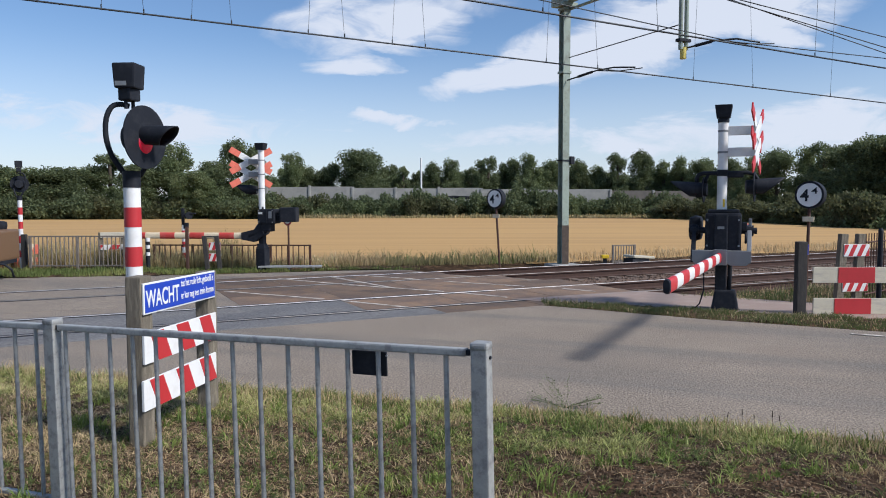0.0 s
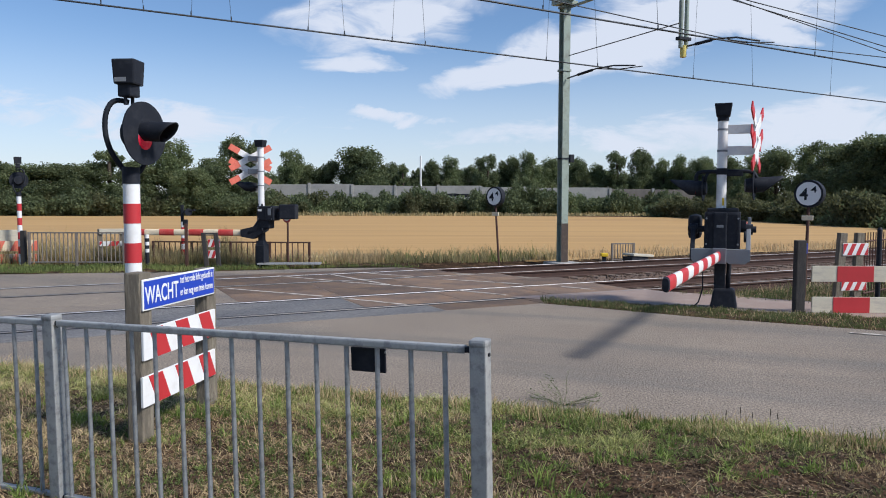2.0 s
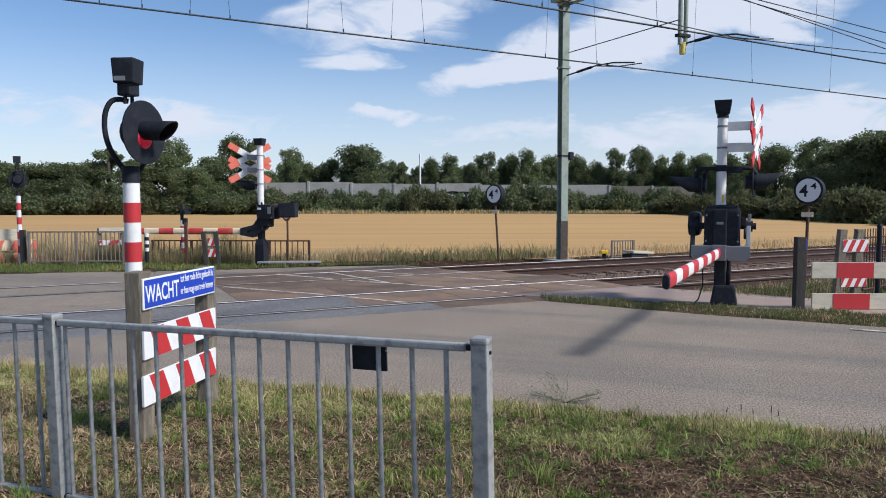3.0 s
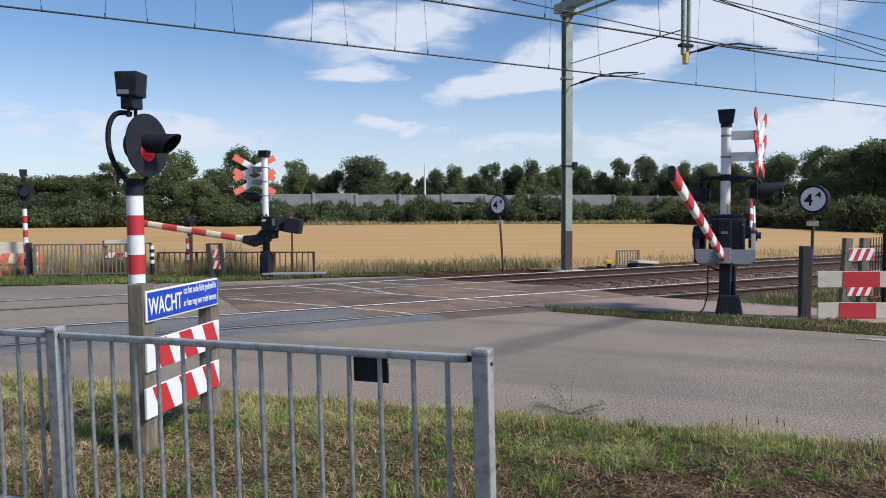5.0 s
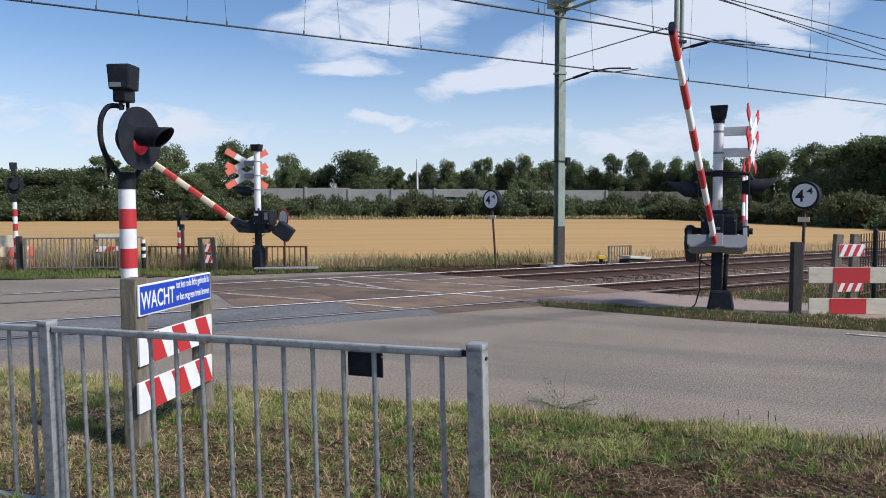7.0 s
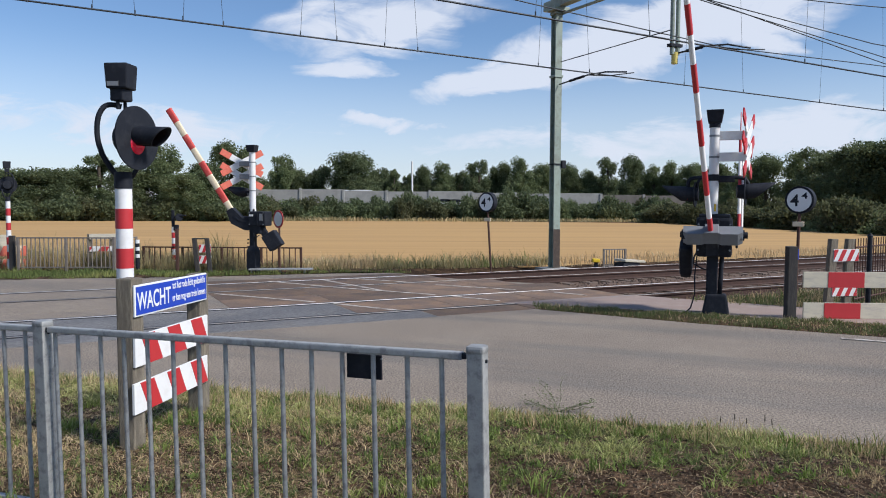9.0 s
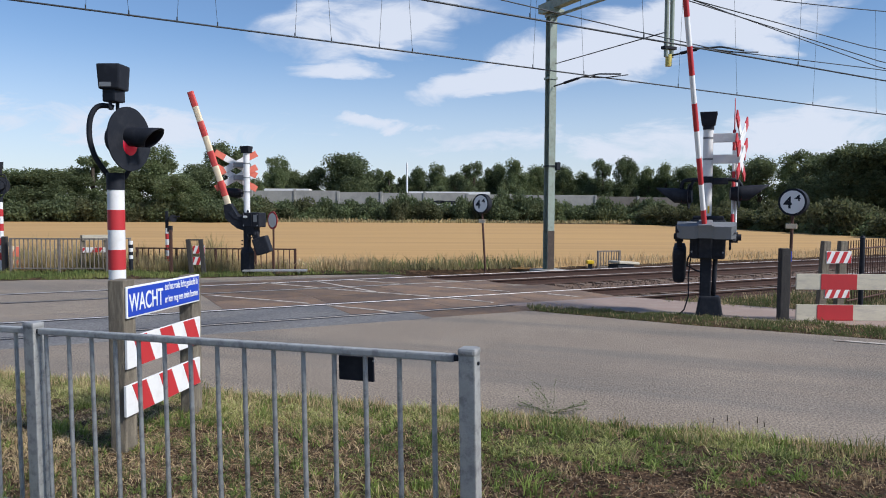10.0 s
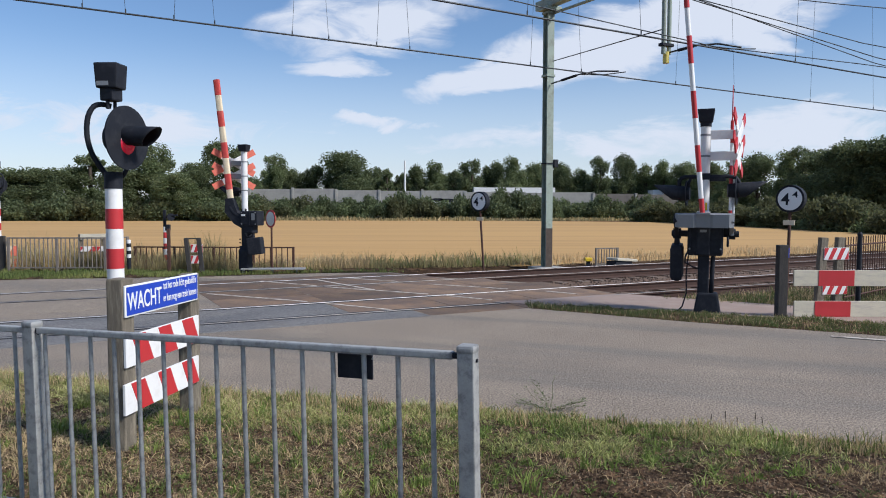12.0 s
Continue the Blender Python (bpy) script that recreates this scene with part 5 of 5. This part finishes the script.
EDGE_NOISE = lambda x, y: 0.10 * noise.noise((x * 2.2, y * 2.2, 7.0)) + 0.05 * noise.noise((x * 7, y * 7, 3.0))
verge_near = tagged(grid_sheet("verge_near", -9, 9, -5.0, 10.5, 0.09, near_z, SOIL, lambda x, y: y < near_edge_y(x) + EDGE_NOISE(x, y)), "patchy verge of dry soil and grass", "verge", kind="structure")
verge_right = tagged(grid_sheet("verge_right", 0.8, 12, 4.5, 13.0, 0.1, right_z, SOIL, lambda x, y: y > far_right_y(x) + EDGE_NOISE(x, y) * 0.6 and y < path_near_y(x) + 0.05 and x > 1.75), "narrow grass verge beside the road", "verge", kind="structure")
verge_left = tagged(grid_sheet("verge_left", -30, 2.5, 15.2, 21.4, 0.2, left_z, SOIL, lambda x, y: y > far_left_y(x) + EDGE_NOISE(x, y) and x * -TN.x * -1 + y * TN.y > 16.9), "grass verge before the field", "verge", kind="structure")


def make_far_shoulder():
    """The earth slope from the ballast up to the field."""
    rows, steps = np.arange(16.6, 17.8, 0.1), np.concatenate([np.arange(6.9, 30, 0.25), np.arange(30, 320, 10)])
    verts = [on_track(q, n, -0.25 + 0.2 * (n - 16.6) / 1.15 + 0.02 * noise.noise((q * 2.1, n * 3.3, 0))) for q in steps for n in rows]
    k = len(rows)
    faces = [(j * k + i, (j + 1) * k + i, (j + 1) * k + i + 1, j * k + i + 1) for j in range(len(steps) - 1) for i in range(k - 1)]
    return tagged(raw("track_shoulder", verts, faces, SOIL, smooth=True), "dry earth shoulder between track and field", "verge", kind="structure")


make_far_shoulder()


def track_side_z(x, y):
    return -0.06 + bumps(x, y, 0.02)


verge_track = tagged(grid_sheet("verge_track", 3.6, 20, 8.5, 21, 0.16, track_side_z, SOIL, lambda x, y: -x * math.sin(TH) + y * math.cos(TH) < 10.1 and y > 13.9 - 0.66 * (x - 3.6) - 0.35), "grassy strip between path and track", "verge", kind="structure")


def blades(name, spots, material, label, hmin, hmax, width, bend=0.5, seed=1, lie=0.0):
    """Grass blades, two joints each, at spots (x, y, z, size)."""
    rng = np.random.default_rng(seed)
    P = np.array(spots)
    n = len(P)
    h = (hmin + (hmax - hmin) * rng.random(n) ** 1.6) * P[:, 3]
    a, b = rng.uniform(0, 6.283, n), rng.uniform(0, 6.283, n)
    w = width * rng.uniform(0.6, 1.3, n)
    lean = h * (bend * rng.random(n) + lie)
    up = h * np.sqrt(np.maximum(0.03, 1 - np.minimum(0.97, (bend * 0.7 * rng.random(n) + lie) ** 2)))
    side = np.stack([np.cos(b) * w / 2, np.sin(b) * w / 2, np.zeros(n)], 1)
    dirn = np.stack([np.cos(a), np.sin(a), np.zeros(n)], 1)
    base = P[:, :3]
    mid = base + dirn * (lean * 0.35)[:, None]
    mid[:, 2] += up * 0.6
    tip = base + dirn * lean[:, None]
    tip[:, 2] += up * (1 - 0.25 * lie)
    V = np.empty((n * 5, 3))
    V[0::5], V[1::5], V[2::5], V[3::5], V[4::5] = base - side, base + side, mid + side * 0.8, mid - side * 0.8, tip
    F = []
    for i in range(0, n * 5, 5):
        F.append((i, i + 1, i + 2, i + 3))
        F.append((i + 3, i + 2, i + 4))
    return tagged(raw(name, V, F, material), label, "grass", kind="stuff")


def sow(count, x0, x1, y0, y1, zf, ok, seed, clump=1.6, bare=0.0, power=1.0):
    """Spots in a stretch, denser and larger in clumps."""
    rng = random.Random(seed)
    out = []
    tries = 0
    while len(out) < count and tries < count * 12:
        tries += 1
        x, y = rng.uniform(x0, x1), y0 + (y1 - y0) * rng.random() ** power
        if not ok(x, y):
            continue
        c = noise.noise((x * clump, y * clump, seed)) + 0.6 * noise.noise((x * clump * 3.3, y * clump * 3.3, seed + 4.0))
        if c < bare + rng.uniform(-0.35, 0.2):
            continue
        out.append((x, y, zf(x, y) - 0.005, min(1.7, max(0.45, 0.85 + 0.8 * c))))
    return out


def crumbs(name, spots, material, label, smallest, largest):
    rng = random.Random(8)
    vs, fs = [], []
    for x, y, z, s in spots:
        r = rng.uniform(smallest, largest)
        a = rng.random() * 6.3
        b = len(vs)
        for q in range(3):
            k = r * rng.uniform(0.6, 1.3)
            vs.append((x + k * math.cos(a + q * 2.09), y + k * math.sin(a + q * 2.09), z + 0.003))
        vs.append((x, y, z + 0.005 + r * rng.uniform(0.4, 1.0)))
        fs += [(b, b + 1, b + 3), (b + 1, b + 2, b + 3), (b + 2, b, b + 3)]
    return tagged(raw(name, vs, fs, material), label, "soil", kind="stuff")


CRUMB = mat("soil_crumb", (0.1, 0.066, 0.038), 0.95, var=0.2, scale=3, bump=0, second=(0.26, 0.19, 0.12), amount=0.8, island=0.55)


def tufts(spots, blades_each, radius, seed):
    """Each spot becomes a clump of blades that share its size."""
    rng = random.Random(seed)
    out = []
    for x, y, z, s in spots:
        k = rng.uniform(0.6, 1.3)
        for _ in range(int(blades_each * rng.uniform(0.5, 1.4))):
            a, d = rng.uniform(0, 6.283), radius * math.sqrt(rng.random()) * k
            out.append((x + d * math.cos(a), y + d * math.sin(a), z, s * k))
    return out


DEAD = leaf_mat("dead_leaf", (0.09, 0.06, 0.04), (0.16, 0.11, 0.07))
LUSH = leaf_mat("grass_lush", (0.16, 0.22, 0.05), (0.34, 0.39, 0.095), 0.3)


def grow():
    near_ok = lambda x, y: y < near_edge_y(x) + EDGE_NOISE(x, y) and abs(x) < 0.66 * y + 1.6
    left_bias = lambda x, y: near_ok(x, y) and (x < 0.3 or noise.noise((x * 0.9, y * 0.9, 9.0)) > 0.1 or near_edge_y(x) - y < 0.35)
    blades("grass_green", tufts(sow(4300, -6, 6, 0.2, 9.0, near_z, left_bias, 31, 1.5, -0.05), 17, 0.022, 51), GRASS, "low green grass in scattered tufts", 0.02, 0.065, 0.006, 1.5, 1, 0.25)
    blades("grass_dry", tufts(sow(2600, -6, 6, 0.2, 9.0, near_z, lambda x, y: near_ok(x, y) and (x < 0.4 or noise.noise((x * 2.1, y * 2.1, 5.0)) > 0.1), 32, 1.2, -0.1), 11, 0.025, 52), STRAW, "dry straw coloured grass tufts", 0.03, 0.1, 0.0045, 1.2, 2)
    blades("short_grass", sow(24000, -6, 6, 0.2, 9.0, near_z, left_bias, 47, 1.8, -0.2), GRASS, "short sparse green shoots", 0.015, 0.05, 0.005, 1.2, 17)
    blades("straw_litter", sow(30000, -6, 6, 0.2, 9.0, near_z, lambda x, y: near_ok(x, y) and (x < 0.4 or noise.noise((x * 2.1, y * 2.1, 5.0)) > 0.1), 33, 1.3, -0.2), STRAW, "flattened dry stalks on the soil", 0.025, 0.09, 0.0055, 0.25, 3, 0.9)
    blades("straw_cover", sow(30000, -5.4, -0.4, 1.4, 8.6, near_z, near_ok, 61, 1.1, -0.1), STRAW, "trampled dry straw on the soil", 0.03, 0.1, 0.007, 0.5, 21, 0.75)
    blades("dead_leaves", sow(30000, -5.4, 5.2, 1.4, 9.0, near_z, near_ok, 48, 1.4, -0.35), DEAD, "dark brown dead leaves and stalks", 0.02, 0.07, 0.011, 0.3, 18, 0.9)
    blades("clover_tufts", tufts(sow(420, -4.0, 5.2, 1.8, 8.0, near_z, near_ok, 49, 1.0, 0.1), 34, 0.05, 53), LUSH, "lush bright green tufts", 0.03, 0.095, 0.008, 1.2, 19)
    ring = tufts(sow(600, -5.0, 5.2, 1.5, 8.2, near_z, near_ok, 91, 0.9, -0.2), 20, 0.018, 92)
    blades("rosette_tufts", ring, LUSH, "bright green spreading grass rosettes", 0.035, 0.085, 0.0075, 1.7, 24, 0.3)
    blades("dark_tufts", tufts(sow(700, -5.0, 5.2, 1.5, 8.4, near_z, near_ok, 93, 1.1, -0.15), 22, 0.03, 94), SHADE_GRASS, "dark green grass tufts", 0.03, 0.08, 0.006, 1.5, 25, 0.2)
    blades("loose_straw", sow(5200, -5.0, 5.2, 1.5, 8.4, near_z, near_ok, 95, 0.8, -0.4), STRAW, "loose pale straw stalks lying on the soil", 0.08, 0.22, 0.0045, 0.2, 26, 0.95)
    pale_ok = lambda x, y: near_ok(x, y) and near_edge_y(x) - y < 0.9 + 0.9 * noise.noise((x * 1.3, y * 1.3, 3.0)) - 0.35 * max(0, x - 0.6)
    blades("pale_grass", tufts(sow(3400, -5.6, 4.4, 2.6, 9.2, near_z, pale_ok, 81, 1.6, -0.25), 16, 0.03, 82), PALE_GRASS, "yellowish drying grass near the road's edge", 0.03, 0.09, 0.006, 1.4, 22, 0.3)
    blades("pale_tufts", tufts(sow(420, -5.4, 5.0, 1.6, 8.4, near_z, near_ok, 83, 1.4, 0.0), 15, 0.03, 84), PALE_GRASS, "small yellowish green tufts on bare soil", 0.025, 0.075, 0.006, 1.4, 23, 0.3)
    crumbs("soil_crumbs", sow(60000, -5.4, 5.2, 1.4, 9.0, near_z, near_ok, 71, 1.3, -0.5), CRUMB, "crumbs of dry soil and small stones", 0.005, 0.017)
    edge_ok = lambda x, y: -0.38 < y - near_edge_y(x) - EDGE_NOISE(x, y) < 0.0
    blades("edge_grass", sow(9000, -5.6, 5.0, 3.5, 9.2, near_z, edge_ok, 34, 2.5, -0.3), STRAW, "tall dry grass along the road's edge", 0.04, 0.14, 0.005, 0.8, 4)
    blades("edge_grass_green", sow(8000, -5.6, 5.0, 3.5, 9.2, near_z, edge_ok, 35, 2.5, -0.25), GRASS, "green grass along the road's edge", 0.04, 0.12, 0.006, 0.9, 5)
    rk = lambda x, y: x > 1.7 and y > far_right_y(x) + EDGE_NOISE(x, y) * 0.6 and y < path_near_y(x) + 0.1
    blades("verge_grass", sow(19000, 0.9, 9, 6.5, 13, right_z, rk, 36, 2.0, -0.35), SHADE_GRASS, "green grass on the narrow verge", 0.02, 0.075, 0.008, 1.0, 6)
    blades("verge_grass_dry", sow(2200, 0.9, 9, 6.5, 13, right_z, rk, 37, 2.0, -0.3), STRAW, "dry grass on the narrow verge", 0.02, 0.09, 0.007, 0.8, 7)
    tk = lambda x, y: -x * math.sin(TH) + y * math.cos(TH) < 10.0 and y > 13.9 - 0.66 * (x - 3.6) - 0.3
    blades("track_grass", sow(14000, 3.6, 12, 9.5, 16, track_side_z, tk, 38, 1.5, -0.3), SHADE_GRASS, "green grass beside the track", 0.05, 0.2, 0.012, 0.8, 8)
    blades("track_grass_dry", sow(7000, 3.6, 12, 9.5, 16, track_side_z, tk, 39, 1.5, -0.3), STRAW, "dry grass beside the track", 0.05, 0.18, 0.011, 0.8, 9)
    zl = lambda x, y: 0.0
    lk = lambda x, y: y > far_left_y(x) + EDGE_NOISE(x, y) and y < 18.6 and -x * math.sin(TH) + y * math.cos(TH) > 16.9
    blades("far_grass", sow(16000, -14, 0, 15.8, 18.6, zl, lk, 40, 1.5, -0.4), GRASS, "green grass on the far verge", 0.05, 0.16, 0.014, 0.8, 10)
    tall = lambda x, y: 18.7 < y < 20.6
    blades("tall_dry_grass", sow(9000, -12.5, -5.2, 18.7, 20.6, zl, tall, 41, 0.9, -0.25), REED, "tall dry grass behind the bar fence", 0.25, 0.75, 0.014, 0.5, 11)
    blades("fence_straw", sow(5200, -7.6, -1.5, 19.3, 20.6, zl, lambda x, y: 19.3 < y < 20.6, 96, 1.0, -0.25), STRAW, "dry straw coloured grass behind the low fence", 0.12, 0.42, 0.012, 0.6, 27)
    ok_r = lambda x, y: 19.0 + 0.2 * (x + 3.4) < y < 20.1 + 0.33 * (x + 3.4) and -x * math.sin(TH) + y * math.cos(TH) > 17.3
    blades("reeds", sow(4200, -5.4, 3.4, 18.4, 22.5, zl, ok_r, 42, 1.1, -0.2), REED, "tall green and dry grass beside the far track", 0.08, 0.42, 0.016, 0.7, 12)
    blades("reeds_green", sow(600, -5.4, 3.0, 18.4, 22.5, zl, ok_r, 43, 1.3, -0.1), GRASS, "green weeds beside the far track", 0.08, 0.4, 0.02, 0.7, 13)
    far = lambda x, y: 17.3 < -x * math.sin(TH) + y * math.cos(TH) < 19.4
    blades("far_track_grass", sow(2600, 3, 22, 20, 31, lambda x, y: -0.06, far, 44, 0.9, -0.05), STRAW, "dry grass beyond the far track", 0.1, 0.34, 0.018, 0.6, 14)
    # rough grass at the far edge of the field
    blades("field_edge_grass", sow(9000, -60, 36, 79, 88, lambda x, y: -0.1, lambda x, y: y > 81, 46, 0.12, -0.4), REED, "rough grass at the far edge of the field", 0.15, 0.55, 0.14, 0.7, 16)


grow()


def make_weeds():
    rng = random.Random(5)
    w = thing("weed", pose(1.02, 5.98, 0), "sprawling dark green weed at the road's edge", "weed")
    st, lv = bmesh.new(), bmesh.new()
    for i in range(16):
        a = rng.uniform(-0.5, 3.6)
        pts = [(0, 0, 0)]
        d = Vector((math.cos(a), 0.5 * math.sin(a), rng.uniform(0.15, 0.5)))
        for k in range(5):
            d += Vector((rng.uniform(-0.2, 0.2), rng.uniform(-0.2, 0.2), -0.02))
            pts.append(tuple(Vector(pts[-1]) + d.normalized() * 0.06))
        tube(pts, 0.0012, 4, st)
        for p in pts[1:]:
            for _ in range(7):
                q = Vector(p) + Vector((rng.uniform(-0.03, 0.03), rng.uniform(-0.03, 0.03), rng.uniform(-0.015, 0.025)))
                e = Vector((rng.uniform(-1, 1), rng.uniform(-1, 1), rng.uniform(-0.4, 0.6))).normalized() * 0.016
                s = e.cross(Vector((0.3, 0.2, 1))).normalized() * 0.006
                lv.faces.new([lv.verts.new(c) for c in (q, q + e / 2 + s, q + e, q + e / 2 - s)])
    part("stems", st, LEAF_B, w)
    part("leaves", lv, LEAF_B, w)
    for x, y, h in ((2.25, 5.4, 0.13), (2.33, 5.36, 0.1), (2.45, 5.34, 0.14), (2.14, 5.42, 0.1), (2.5, 5.3, 0.11)):
        s = thing("seed_stalk", pose(x, y, 0.01, rng.uniform(-8, 8), rng.uniform(-8, 8)), "thin dry stalk with dark seed head", "weed", "seed stalks")
        part("stem", rod((0, 0, -0.03), (0, 0, h), 0.0013, 0.001, 5), BARK, s)
        part("seed_head", rod((0, 0, h * 0.75), (0, 0, h + 0.015), 0.0045, 0.002, 6), BARK, s)


make_weeds()



def motions():
    near = [(0, 0), (3.2, 0), (4.0, 1.2), (4.4, 6.5), (4.8, 12.8), (5, 14.9), (5.2, 18.0), (5.5, 20.7), (6, 25.7), (6.5, 30.4), (7, 34.9), (7.2, 36.8), (8, 45.5), (8.8, 55.6), (9, 58.5), (9.5, 66.0), (10, 71.5), (10.5, 76.5), (11, 80.5), (11.5, 83), (12, 84.3)]
    far = [(0, 0.0), (3.2, 0.0), (3.9, 0.6), (4.4, 3.3), (4.8, 7.1), (5, 8.8), (5.2, 11.6), (5.5, 14.9), (6, 21.5), (6.5, 27.8), (7, 35.0), (7.2, 38.0), (8, 45.9), (8.8, 54.0), (9, 57.8), (9.5, 65.7), (10, 71.4), (10.5, 77.0), (11, 80.9), (11.5, 83.0), (12, 83.9)]
    for ob in (NEAR_YOKE, NEAR_ARM):
        walk(ob, [(t, pose(0, 0, 1.25, -a)) for t, a in near])
    walk(NEAR_SMALL, [(t, pose(0.385, 0, 1.22, 2 + a * 1.02)) for t, a in near])
    for ob in (FAR_YOKE, FAR_ARM):
        walk(ob, [(t, pose(0, 0.12, 1.28, -a, 0, 11)) for t, a in far])
    walk(LORRY, [(t, pose(-7.6 + 17.3 * (t - 10.5), 104, 0)) for t in (0, 12)])
    walk(LORRY_AHEAD, [(t, pose(17.6 + 17.3 * (t - 10.5), 104, 0)) for t in (0, 12)])
    walk(TRAILER, [(t, pose(-9.45 - 9.0 * t, 16.0 - 1.6 * t, 0, 0, 0, 10)) for t in (0, 12)])


motions()
